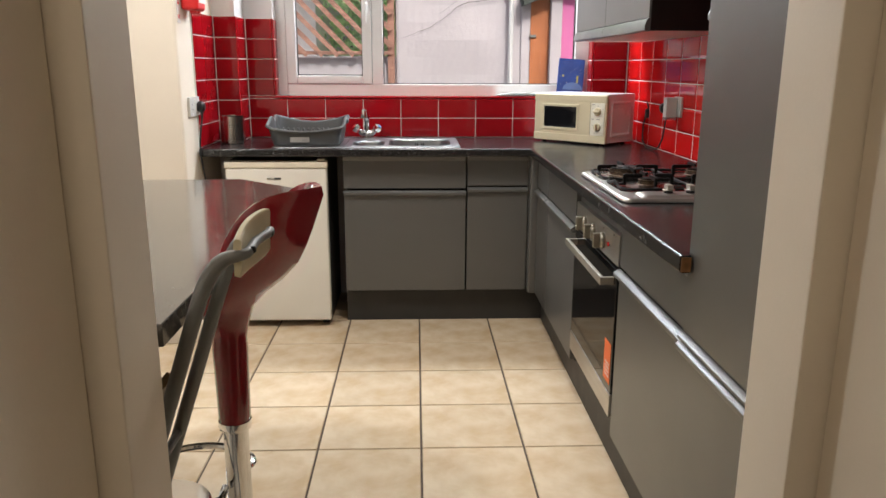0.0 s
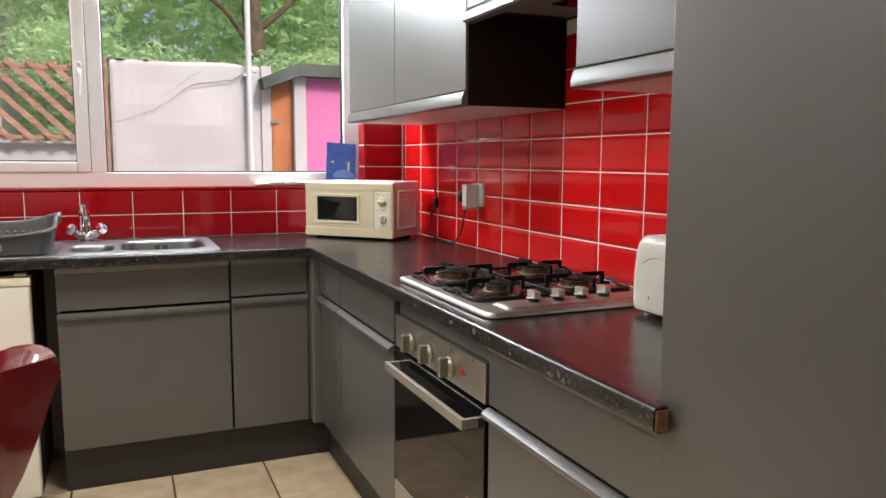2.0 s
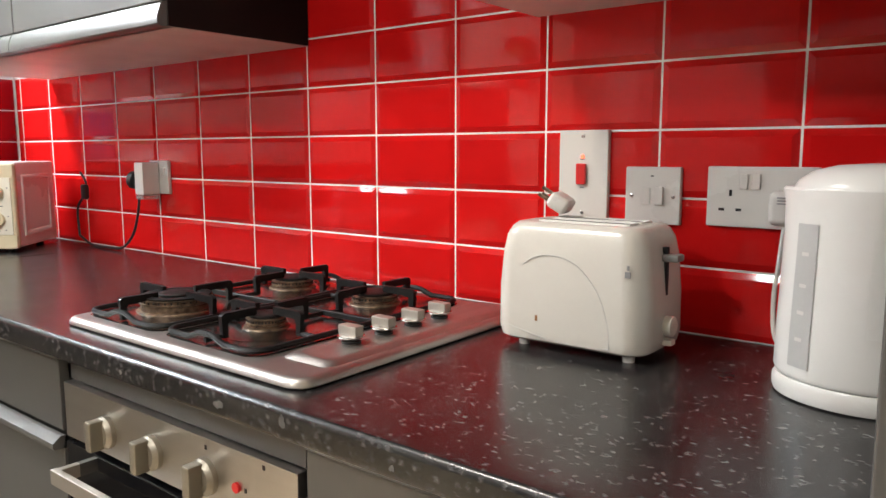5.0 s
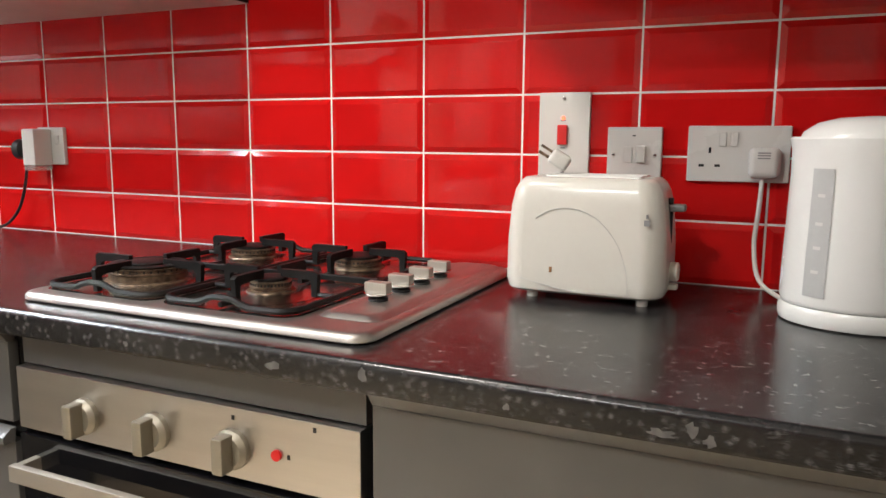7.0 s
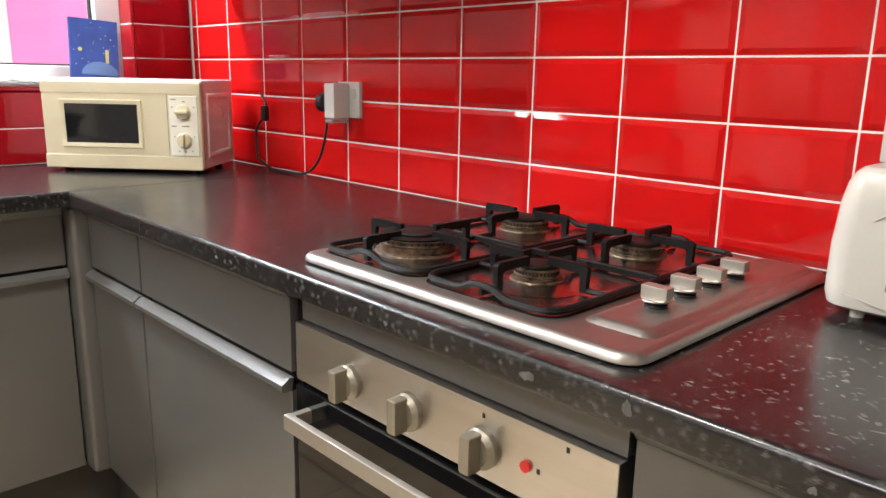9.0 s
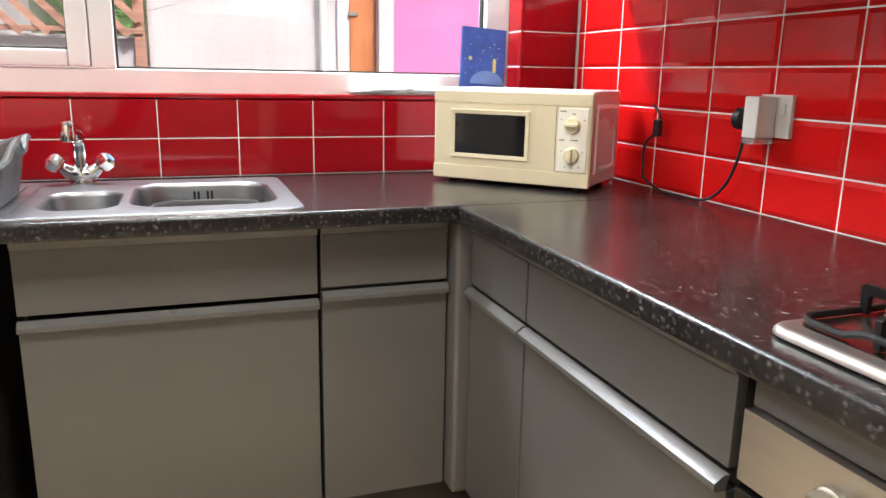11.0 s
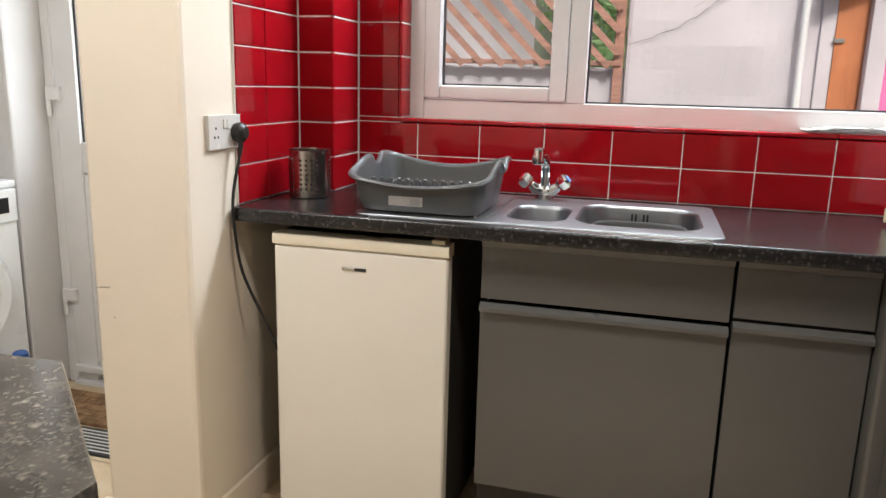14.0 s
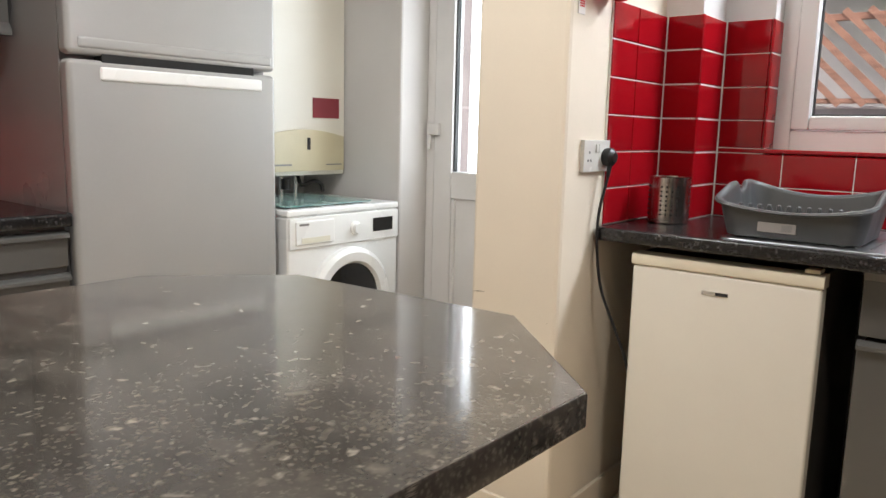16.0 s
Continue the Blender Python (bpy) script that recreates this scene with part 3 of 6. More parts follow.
rng = random.Random(5)
tree = thing("tree", "leafy green garden tree with a leaning brown trunk", "tree", (1.45, 9.2, -0.3))
part("trunk", tube(B(), bend([(0.15, 0, 0), (0.05, 0, 1.6), (0.0, 0.05, 2.5), (-0.05, 0.1, 3.3), (0.05, 0.1, 4.6)]), [0.16 - 0.0035 * k for k in range(25)], 12), M_BARK, tree)
for pts in ([(0, 0.05, 2.6), (-0.35, 0, 3.1), (-0.95, 0, 3.5), (-1.5, 0.2, 4.3)], [(0.0, 0.05, 2.9), (0.5, 0.1, 3.4), (0.9, 0.3, 4.2)], [(-0.1, 0.1, 3.2), (-0.3, 0.5, 4.0), (-0.2, 0.8, 5.0)]):
    part("limb", tube(B(), bend(pts), [0.034 * (1 - 0.03 * k) for k in range((len(pts) - 1) * 6 + 1)], 8), M_BARK, tree)
leaves("crown", [(-2.0, 0.5, 3.6, 1.1, 0.2), (-0.9, 0.8, 4.3, 1.2, 0.25), (0.7, 0.6, 4.2, 1.2, 0.2), (1.5, 0.2, 3.3, 0.9, 0.15), (-3.2, 0.6, 4.2, 1.2, 0.2), (0.3, 0.9, 3.2, 0.8, 0.15)], 11000, 0.055, "", rng, parent=tree)
bush = thing("bush", "bright green shrubs growing behind the yard wall", "shrub", (0, 8.2, 0))
leaves("foliage", [(x, rng.uniform(-0.1, 0.9), rng.uniform(1.7, 2.35), rng.uniform(0.35, 0.55), 0.1) for x in (-0.55, -0.35, -0.2, 0.1, 0.4, 0.9, 1.5, 2.1, 2.7, 3.2)], 14000, 0.035, "", rng, parent=bush)
hedge = thing("hedge", "dense green tree line at the far end of the garden", "trees", (0, 12.0, 0))
leaves("foliage", [(x, rng.uniform(-0.8, 1.5), rng.uniform(0.6, 1.2) + 1.35 * (k % 4), rng.uniform(1.0, 1.5), 0.028) for k, x in enumerate([-1.2 + 0.17 * k for k in range(44)])], 18000, 0.09, "", rng, parent=hedge)

# ---- back door and utility corner ----
bdoor = tagged(thing("door_2", "white plastic back door, closed, with a tall glass pane", "door"), kind="structure")
DY = 4.40
part("door_frame", box(B(), -2.028, -1.985, DY - 0.004, DY + 0.07, 0, 2.098, 0.004), M_UPVC, bdoor)
part("door_frame", box(B(), -1.985, -1.16, DY, DY + 0.07, 2.05, 2.098, 0.004), M_UPVC, bdoor)
leaf = part("door_leaf", box(B(), -1.983, -1.885, DY - 0.008, DY + 0.06, 0.02, 2.05, 0.006), M_UPVC, bdoor)
part("stile", box(B(), -1.30, -1.17, DY - 0.008, DY + 0.06, 0.02, 2.05, 0.006), M_UPVC, leaf)
part("mid_rail", box(B(), -1.887, -1.298, DY - 0.006, DY + 0.06, 0.86, 0.975, 0.006), M_UPVC, leaf)
part("top_rail", box(B(), -1.887, -1.298, DY - 0.006, DY + 0.06, 1.93, 2.05, 0.006), M_UPVC, leaf)
part("lower_panel", box(B(), -1.89, -1.295, DY + 0.012, DY + 0.05, 0.02, 0.865, 0.002), M_UPVC, leaf)
part("panel_bead", box(B(), -1.885, -1.868, DY - 0.002, DY + 0.02, 0.10, 0.855, 0.003), M_UPVC, leaf)
pane = part("pane", box(B(), -1.89, -1.295, DY + 0.025, DY + 0.031, 0.965, 1.94), M_GLASS, bdoor, "clear door glass")
pane.visible_shadow = False
part("seal", box(B(), -1.886, -1.878, DY + 0.006, DY + 0.03, 0.976, 1.929), M_RUBBER, bdoor)
for z in (0.34, 1.12, 1.85):
    h = part("hinge", box(B(), -2.012, -1.948, DY - 0.026, DY - 0.004, z + 0.01, z + 0.06, 0.004), M_UPVC, bdoor, "white door hinge")
    part("hinge_pin", tube(B(), [(-2.003, DY - 0.02, z - 0.05), (-2.003, DY - 0.02, z + 0.012)], 0.009), M_UPVC, h)

# wall tiles and their joints
for name, dims in (("grout", (XR + 0.004, XR + 0.012, 1.70, YB + 0.012, WT, 2.3)),):
    part(name, box(B(), *dims), M_GROUT, wall_east, "white tile joints", True)
bm = B()
box(bm, -0.755, WX0 - 0.002, YB + 0.004, YB + 0.012, WT, ROW[6])
box(bm, WX0 - 0.002, WX1 + 0.002, YB + 0.004, YB + 0.012, WT, WZ0 + 0.003)
box(bm, WX1 + 0.002, XR + 0.010, YB + 0.004, YB + 0.012, WT, ROW[5])
box(bm, WX0 - 0.006, WX0 + 0.002, YB + 0.004, FY0, WZ0, ROW[6])
box(bm, WX1 - 0.002, WX1 + 0.006, YB + 0.004, FY0, WZ0, ROW[5])
box(bm, WX0, WX1, YB + 0.004, FY0, WZ0 - 0.01, WZ0 + 0.003)
part("grout", bm, M_GROUT, wall_north, "white tile joints", True)
part("grout", box(B(), XL - 0.012, XL - 0.004, 3.80, 4.168, WT, ROW[6]), M_GROUT, wall_nib, "white tile joints", True)
bm = B()
box(bm, XL - 0.004, -0.7485, 4.160, 4.168, WT, ROW[6])
box(bm, -0.757, -0.7485, 4.160, YB + 0.012, WT, ROW[6])
part("grout", bm, M_GROUT, wall_boxing, "white tile joints", True)

# ---- fitted kitchen ----


def lip(bm, axis, a, b, face, out, z0, z1):
    """A handle strip along a front's edge: chamfered, standing proud of the face."""
    prof = [(face, z0), (face - out * 0.9, z0 + 0.001), (face - out, z0 + 0.004), (face - out, z0 + (z1 - z0) * 0.55), (face - out * 0.25, z1), (face + 0.004, z1)]
    return extrude_profile(bm, prof, a, b, axis)


def front(unit, name, axis, a, b, face, z0, z1, strip_top=True):
    """A drawer front or door with its continuous handle strip along the top edge."""
    dims = (a, b, face, face + 0.018) if axis == "x" else (face, face + 0.018, a, b)
    d = part(name, box(B(), *dims, z0, z1 - 0.022, 0.0025), M_GREY, unit)
    if name == "drawer":
        flare = [(face + 0.012, z1 - 0.022), (face, z1 - 0.022), (face - 0.012, z1 - 0.005), (face - 0.012, z1 - 0.001), (face - 0.010, z1), (face + 0.012, z1)]
        part("handle_lip", extrude_profile(B(), flare, a, b, axis), M_GREY, d)
    else:
        part("handle_strip", lip(B(), axis, a, b, face, 0.018, z1 - 0.022, z1), M_GREYLIP, d)
    return d


def base_unit(name, label, axis, a, b, face, rows, group="grey base units"):
    u = thing(name, label, "kitchen cabinet", None, group)
    deep = 0.5
    dims = (a + 0.002, b - 0.002, face + 0.020, face + deep) if axis == "x" else (face + 0.020, face + deep, a + 0.002, b - 0.002)
    part("carcass", box(B(), *dims, 0.165, 0.838 if name != "sink_unit" else 0.66), M_DARK if name == "sink_unit" else M_PLINTH, u)
    for kind, z0, z1 in rows:
        front(u, kind, axis, a + 0.002, b - 0.002, face, z0, z1)
    return u


YF, XF = 3.835, 0.742
base_unit("sink_unit", "grey sink cabinet with false drawer front and one wide door", "x", -0.203, 0.398, YF, (("drawer", 0.692, 0.848), ("door", 0.172, 0.682)))
base_unit("base_cabinet", "narrow grey base cabinet with a drawer over a door", "x", 0.402, 0.704, YF, (("drawer", 0.705, 0.850), ("door", 0.172, 0.697)))
base_unit("base_cabinet", "narrow grey base cabinet beside the corner post", "y", 3.490, 3.782, XF, (("drawer", 0.705, 0.850), ("door", 0.172, 0.697)))
base_unit("base_cabinet", "wide grey base cabinet with a drawer over a door", "y", 2.905, 3.487, XF, (("drawer", 0.705, 0.850), ("door", 0.172, 0.697)))
base_unit("base_cabinet", "wide grey base cabinet between oven and tall larder", "y", 1.729, 2.297, XF, (("drawer", 0.709, 0.851), ("door", 0.172, 0.702)))
post = part("corner_post", box(B(), 0.706, XF + 0.02, 3.784, YF + 0.02, 0.165, 0.852, 0.012, 3), M_GREY, None, "rounded grey corner filler post between cabinets")
tagged(post, "", "filler post")
bm = B()
box(bm, -0.203, 0.80, 3.885, 3.90, 0.0, 0.165)
tagged(part("plinth", bm, M_PLINTH, None, "dark grey plinth under the sink cabinets"), "", "plinth")
bm = B()
box(bm, 0.795, 0.81, 1.25, 3.884, 0.0, 0.165)
tagged(part("plinth", bm, M_PLINTH, None, "dark grey plinth under the oven side cabinets"), "", "plinth")

tall = thing("larder_unit", "tall grey larder cabinet with two doors beside the doorway", "kitchen cabinet")
part("carcass", box(B(), 0.728 + 0.020, XR - 0.004, 1.262, 1.725, 0.165, 2.26, 0.002), M_GREY, tall)
front(tall, "door", "y", 1.262, 1.725, 0.728, 0.172, 0.702)
part("door", box(B(), 0.728 - 0.004, 0.728 + 0.018, 1.262, 1.725, 0.722, 2.25, 0.003), M_GREY, tall)
part("bottom_strip", lip(B(), "y", 1.262, 1.725, 0.728, 0.014, 0.703, 0.719), M_GREYLIP, tall)
part("side_filler", box(B(), 0.728 + 0.03, 0.728 + 0.10, 1.244, 1.262, 0.0, 2.26), M_GREY, tall)

# worktops with rolled front edges


def rolled(face, back, z0, z1):
    """Profile (u, z) of a worktop from its front to its back, with a rounded nose."""
    s = 1 if back > face else -1
    r = 0.008
    pts = [(back, z1)]
    pts += [(face + s * (r - r * math.sin(radians(a))), z1 - r + r * math.cos(radians(a))) for a in (0, 22, 45, 68, 90)]
    pts += [(face + s * (r - r * math.cos(radians(a))), z0 + r - r * math.sin(radians(a))) for a in (0, 45, 90)]
    return pts + [(back, z0)]


TOPZ0 = WT - 0.038
bm = B()
box(bm, XL, XR + 0.002, 4.25, YB + 0.002, TOPZ0, WT)
box(bm, XL, -0.175, 3.83, 4.25, TOPZ0, WT)
box(bm, 0.338, XR + 0.002, 3.83, 4.25, TOPZ0, WT)
top1 = thing("worktop", "black flecked laminate worktop round the sink", "worktop")
part("slab", bm, M_TOP, top1)
part("front_edge", extrude_profile(B(), rolled(3.757, 3.83, TOPZ0, WT), XL, XR + 0.002, "x"), M_TOP, top1)
top2 = thing("worktop", "black flecked laminate worktop round the hob", "worktop")
part("slab", box(B(), 0.721, XR + 0.002, 1.727, 3.7545, TOPZ0, WT), M_TOP, top2)
part("front_edge", extrude_profile(B(), rolled(0.697, 0.721, TOPZ0, WT), 1.702, 3.7545, "y"), M_TOP, top2)
part("raw_end", box(B(), 0.700, 0.720, 1.698, 1.7015, TOPZ0 + 0.003, WT - 0.004), M_EDGE, top2, "chipped raw brown end")
for y, z, wide, tall in ((2.397, 0.874, 0.010, 0.007), (2.28, 0.878, 0.006, 0.010), (1.974, 0.868, 0.014, 0.005), (1.949, 0.876, 0.006, 0.008), (1.933, 0.868, 0.006, 0.007), (2.12, 0.870, 0.004, 0.004), (2.62, 0.872, 0.005, 0.004), (3.05, 0.874, 0.005, 0.004)):
    blob = []
    for a in range(14):
        q = rng.uniform(0.45, 1.1)
        blob.append((0.6966, y + wide * q * math.cos(a * 0.449), z + tall * q * math.sin(a * 0.449)))
    part("chip", ring_loft(B(), [blob, [(0.6985, p[1], p[2]) for p in blob]]), M_CHIP, top2, "worn pale chip in the laminate edge")

# wall units
UZ = 1.395


def wall_unit(label, y0, y1, splits, near_dark):
    u = thing("wall_cabinet", label, "kitchen cabinet", None, "grey wall cabinets")
    part("carcass", box(B(), 0.985, XR, y0 + 0.014, y1, UZ + 0.018, 2.24), M_GREY, u)
    part("bottom_panel", box(B(), 0.972, XR, y0 + 0.002, y1, UZ, UZ + 0.018), M_UNDER, u, "pale underside panel")
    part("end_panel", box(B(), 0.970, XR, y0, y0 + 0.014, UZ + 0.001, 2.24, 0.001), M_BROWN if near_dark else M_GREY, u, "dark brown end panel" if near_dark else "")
    for a, b in zip(splits, splits[1:]):
        d = part("door", box(B(), 0.962, 0.982, a + 0.0015, b - 0.0015, UZ + 0.045, 2.24, 0.003), M_GREY, u)
        prof = [(0.965, UZ + 0.044), (0.958, UZ + 0.040), (0.950, UZ + 0.018), (0.950, UZ + 0.004), (0.957, UZ), (0.982, UZ), (0.982, UZ + 0.044)]
        part("handle_strip", extrude_profile(B(), prof, a + 0.0015, b - 0.0015, "y"), M_GREYLIP, d)
    return u


wall_unit("grey double wall cabinet with a dark brown end beside the hood", 2.896, 4.095, (2.898, 3.512, 4.093), True)
wall_unit("grey wall cabinet over the toaster and kettle", 1.712, 2.328, (1.714, 2.326), False)

hood = thing("cooker_hood", "built-in cooker hood behind a grey door between the cabinets", "cooker hood")
part("door", box(B(), 0.962, 0.982, 2.331, 2.893, 1.668, 2.24, 0.003), M_GREY, hood)
part("handle_strip", extrude_profile(B(), [(0.965, 1.668), (0.950, 1.655), (0.948, 1.634), (0.955, 1.628), (0.985, 1.628), (0.985, 1.668)], 2.331, 2.893, "y"), M_GREYLIP, hood)
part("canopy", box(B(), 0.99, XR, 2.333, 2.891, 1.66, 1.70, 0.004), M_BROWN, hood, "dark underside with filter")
part("filter", box(B(), 1.03, 1.26, 2.40, 2.82, 1.654, 1.661, 0.002), M_ALU, hood)
part("lamp_cover", box(B(), 1.10, 1.20, 2.55, 2.66, 1.648, 1.655, 0.002), M_GLASSBLACK, hood)

# oven
oven = thing("oven", "built-in steel single oven with black glass door, closed", "oven")
OY0, OY1, OX = 2.310, 2.891, 0.743
part("casing", box(B(), OX + 0.03, 1.25, OY0 + 0.01, OY1 - 0.01, 0.18, 0.84), M_DARK, oven)
part("filler", box(B(), OX + 0.012, OX + 0.03, OY0, OY1, 0.797, TOPZ0 - 0.002), M_GREY, oven, "grey filler strip above the oven")
panel = part("control_panel", box(B(), OX - 0.002, OX + 0.03, OY0, OY1, 0.702, 0.795, 0.002), M_STEEL, oven, "brushed steel control panel")
for y in (2.751, 2.623, 2.493):
    k = part("knob", lathe(B(), [(0.026, 0.0), (0.026, -0.008), (0.022, -0.012), (0.020, -0.014)], (OX - 0.002, y, 0.742), 20, "x"), M_KNOB, panel)
    part("grip", box(B(), OX - 0.036, OX - 0.012, y - 0.009, y + 0.009, 0.718, 0.766, 0.004), M_KNOB, k)
part("pilot_light", lathe(B(), [(0.007, 0.0), (0.007, -0.004)], (OX - 0.002, 2.427, 0.745), 12, "x"), M_REDPL, panel, "red pilot light")
for y, z in ((2.493, 0.782), (2.372, 0.786), (2.410, 0.745)):
    part("mark", box(B(), OX - 0.0028, OX - 0.002, y - 0.002, y + 0.002, z - 0.003, z + 0.003), M_BLACK, panel)
odoor = part("door", box(B(), OX - 0.004, OX + 0.03, OY0, OY1, 0.298, 0.694, 0.003), M_GLASSBLACK, oven, "black glass oven door")
part("trim", box(B(), OX - 0.006, OX + 0.03, OY0, OY1, 0.225, 0.297, 0.002), M_STEEL, oven, "steel strip under the door")
hb = part("handle", box(B(), OX - 0.046, OX - 0.034, 2.338, 2.862, 0.640, 0.665, 0.002), M_SATIN, odoor, "flat brushed steel handle bar")
for y in (2.339, 2.848):
    part("bracket", box(B(), OX - 0.036, OX - 0.002, y, y + 0.013, 0.641, 0.664, 0.002), M_SATIN, hb)
st = part("sticker", box(B(), OX - 0.0052, OX - 0.0045, OY0 + 0.012, OY0 + 0.085, 0.325, 0.455), M_ORANGE, odoor, "orange warning sticker", True)
for z in (0.345, 0.358, 0.371, 0.384):
    part("print", box(B(), OX - 0.0058, OX - 0.0052, OY0 + 0.022, OY0 + 0.07, z, z + 0.004), M_PAPER, st, flat=True)

# under-counter fridge
fr = thing("fridge", "white under-counter fridge with a cream top edge", "fridge")
# body coloured dark to hold the shade of the gap beside the fridge
part("body", box(B(), -0.752, -0.278, 3.832, 4.30, 0.02, 0.832, 0.006), M_SHADED_SIDE, fr, "fridge sides coloured dark for the shade in the gap")
fd = part("door", box(B(), -0.755, -0.275, 3.782, 3.828, 0.035, 0.7985, 0.008, 3), M_APPL, fr)
cap = extrude_profile(B(), [(3.828, 0.7995), (3.7815, 0.7995), (3.7775, 0.803), (3.776, 0.818), (3.779, 0.828), (3.788, 0.832), (3.828, 0.832)], -0.757, -0.273, "x")
part("top_edge", cap, mat("cream_trim", (0.74, 0.68, 0.54), 0.4, spread=0.03), fr, "cream moulded door top")
bd = part("badge", box(B(), -0.560, -0.492, 3.7795, 3.783, 0.744, 0.755, 0.001), M_CHROME, fd, "small maker's badge")
part("badge_plate", box(B(), -0.524, -0.493, 3.7788, 3.7797, 0.7455, 0.7535), M_BLACK, bd, flat=True)
for x in (-0.72, -0.31):
    part("foot", lathe(B(), [(0.018, 0), (0.018, 0.022)], (x, 3.86, 0), 12), M_BLACK, fr)
part("hinge", box(B(), -0.32, -0.285, 3.785, 3.83, 0.833, 0.843, 0.002), M_CREAMPL, fr)

# breakfast table
tb = thing("breakfast_table", "grey flecked laminate breakfast table with cut corners", "table")
TZ = 0.910
prof = [(-0.216, 1.258), (-0.208, 2.484), (-0.422, 2.684), (-0.83, 2.664), (-0.995, 2.48), (-0.995, 1.258)]
bm = B()
ring_loft(bm, [[(x, y, z) for x, y in prof] for z in (TZ - 0.036, TZ)])
es = [e for e in bm.edges if abs(e.verts[0].co.z - e.verts[1].co.z) < 1e-4]
bmesh.ops.bevel(bm, geom=es, offset=0.003, segments=2, profile=0.5, affect="EDGES")
part("tabletop", bm, M_TABLE, tb)
part("leg", lathe(B(), [(0.035, 0.008), (0.035, TZ - 0.037)], (-0.62, 2.2, 0), 20), M_CHROME, tb)
part("foot_plate", lathe(B(), [(0.16, 0), (0.16, 0.006), (0.05, 0.012)], (-0.62, 2.2, 0), 28), M_CHROME, tb)
part("wall_batten", box(B(), -0.96, -0.24, 1.256, 1.285, TZ - 0.09, TZ - 0.037), M_GREY, tb)

# fridge-freezer, boiler, washing machine, dresser units along the west wall
ff = thing("fridge_freezer", "tall silver fridge freezer with two doors", "fridge freezer")
FX, FA, FB = -2.02, 2.853, 3.566
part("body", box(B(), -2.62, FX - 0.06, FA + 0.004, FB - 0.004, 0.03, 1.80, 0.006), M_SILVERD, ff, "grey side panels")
for z0, z1 in ((0.05, 1.322), (1.335, 1.80)):
    d = part("door", box(B(), FX - 0.056, FX, FA, FB, z0, z1, 0.016, 4), M_SILVER, ff)
    if z0 < 1:
        part("grip", box(B(), FX - 0.02, FX + 0.006, FA + 0.09, FB - 0.06, 1.265, 1.305, 0.008, 3), M_WASH, d, "pale moulded handle edge")
    else:
        part("grip", box(B(), FX - 0.02, FX + 0.005, FA + 0.03, FB - 0.02, 1.352, 1.384, 0.008, 3), M_SILVER, d)
part("handle_recess", box(B(), FX - 0.05, FX - 0.004, FA + 0.1, FB - 0.09, 1.306, 1.350), M_DARK, ff)

wm = thing("washing_machine", "white front-loading washing machine with a glass board on top", "washing machine")
WXF, WA, WB = -2.02, 3.612, 4.205
part("body", box(B(), -2.58, WXF, WA, WB, 0.01, 0.822, 0.010, 3), M_WASH, wm)
part("lid", box(B(), -2.585, WXF + 0.004, WA - 0.003, WB + 0.003, 0.822, 0.848, 0.008, 3), M_WASH, wm)
cp = part("control_panel", box(B(), WXF - 0.01, WXF + 0.008, WA + 0.004, WB - 0.004, 0.700, 0.818, 0.005), M_WASH, wm)
dr = part("drawer", box(B(), WXF, WXF + 0.014, WA + 0.03, WA + 0.22, 0.715, 0.805, 0.005), M_WASH, cp, "detergent drawer")
part("recess", box(B(), WXF + 0.0145, WXF + 0.0155, WA + 0.055, WA + 0.195, 0.722, 0.742), M_PALEPL, dr)
part("badge", box(B(), WXF + 0.0145, WXF + 0.0155, WA + 0.045, WA + 0.09, 0.788, 0.796), M_INK, dr)
dial = part("dial", lathe(B(), [(0.028, 0.0), (0.028, 0.006), (0.022, 0.010), (0.020, 0.024)], (WXF + 0.008, WA + 0.335, 0.757), 20, "x"), M_WASH, cp)
part("display", box(B(), WXF + 0.008, WXF + 0.0105, WA + 0.435, WA + 0.55, 0.735, 0.790), M_GLASSBLACK, cp, "black display panel")
pc = (WXF, (WA + WB) / 2 + 0.01, 0.47)
port = part("porthole", lathe(B(), [(0.215, 0.0), (0.213, 0.02), (0.195, 0.034), (0.160, 0.030), (0.150, 0.016)], pc, 40, "x", False, False), M_WASH, wm, "white porthole ring")
part("door_glass", lathe(B(), [(0.154, 0.014), (0.13, 0.021), (0.08, 0.026), (0.04, 0.028), (0.005, 0.0285)], pc, 36, "x", False, True), M_GLASSBLACK, port, "dark bowl glass")
part("door_catch", box(B(), WXF + 0.02, WXF + 0.036, pc[1] - 0.205, pc[1] - 0.17, 0.44, 0.50, 0.006), M_WASH, port)
gb2 = tagged(part("glass_board", box(B(), -2.50, -2.05, WA + 0.02, WB - 0.13, 0.8535, 0.859, 0.002), M_TEAL, None, "green patterned glass chopping board on the washing machine"), "", "chopping board")
for x in (-2.47, -2.08):
    for y in (WA + 0.05, WB - 0.16):
        part("foot", lathe(B(), [(0.008, 0.848), (0.008, 0.854)], (x, y, 0), 8), M_BLACK, gb2)

bo = thing("boiler", "white wall-hung gas boiler above the washing machine", "boiler")
BX, BA, BB = -2.365, 3.75, 4.222
part("case", box(B(), -2.64, BX, BA, BB, 1.11, 1.85, 0.006), M_APPL, bo)
part("lower_case", box(B(), -2.64, BX - 0.004, BA, BB, 0.945, 1.105, 0.006), M_APPL, bo)
arch = [(BA + 0.015, 0.965)] + [(BA + 0.015 + (BB - BA - 0.03) * k / 10, 1.112 + 0.028 * math.sin(math.pi * k / 10)) for k in range(11)] + [(BB - 0.015, 0.965)]
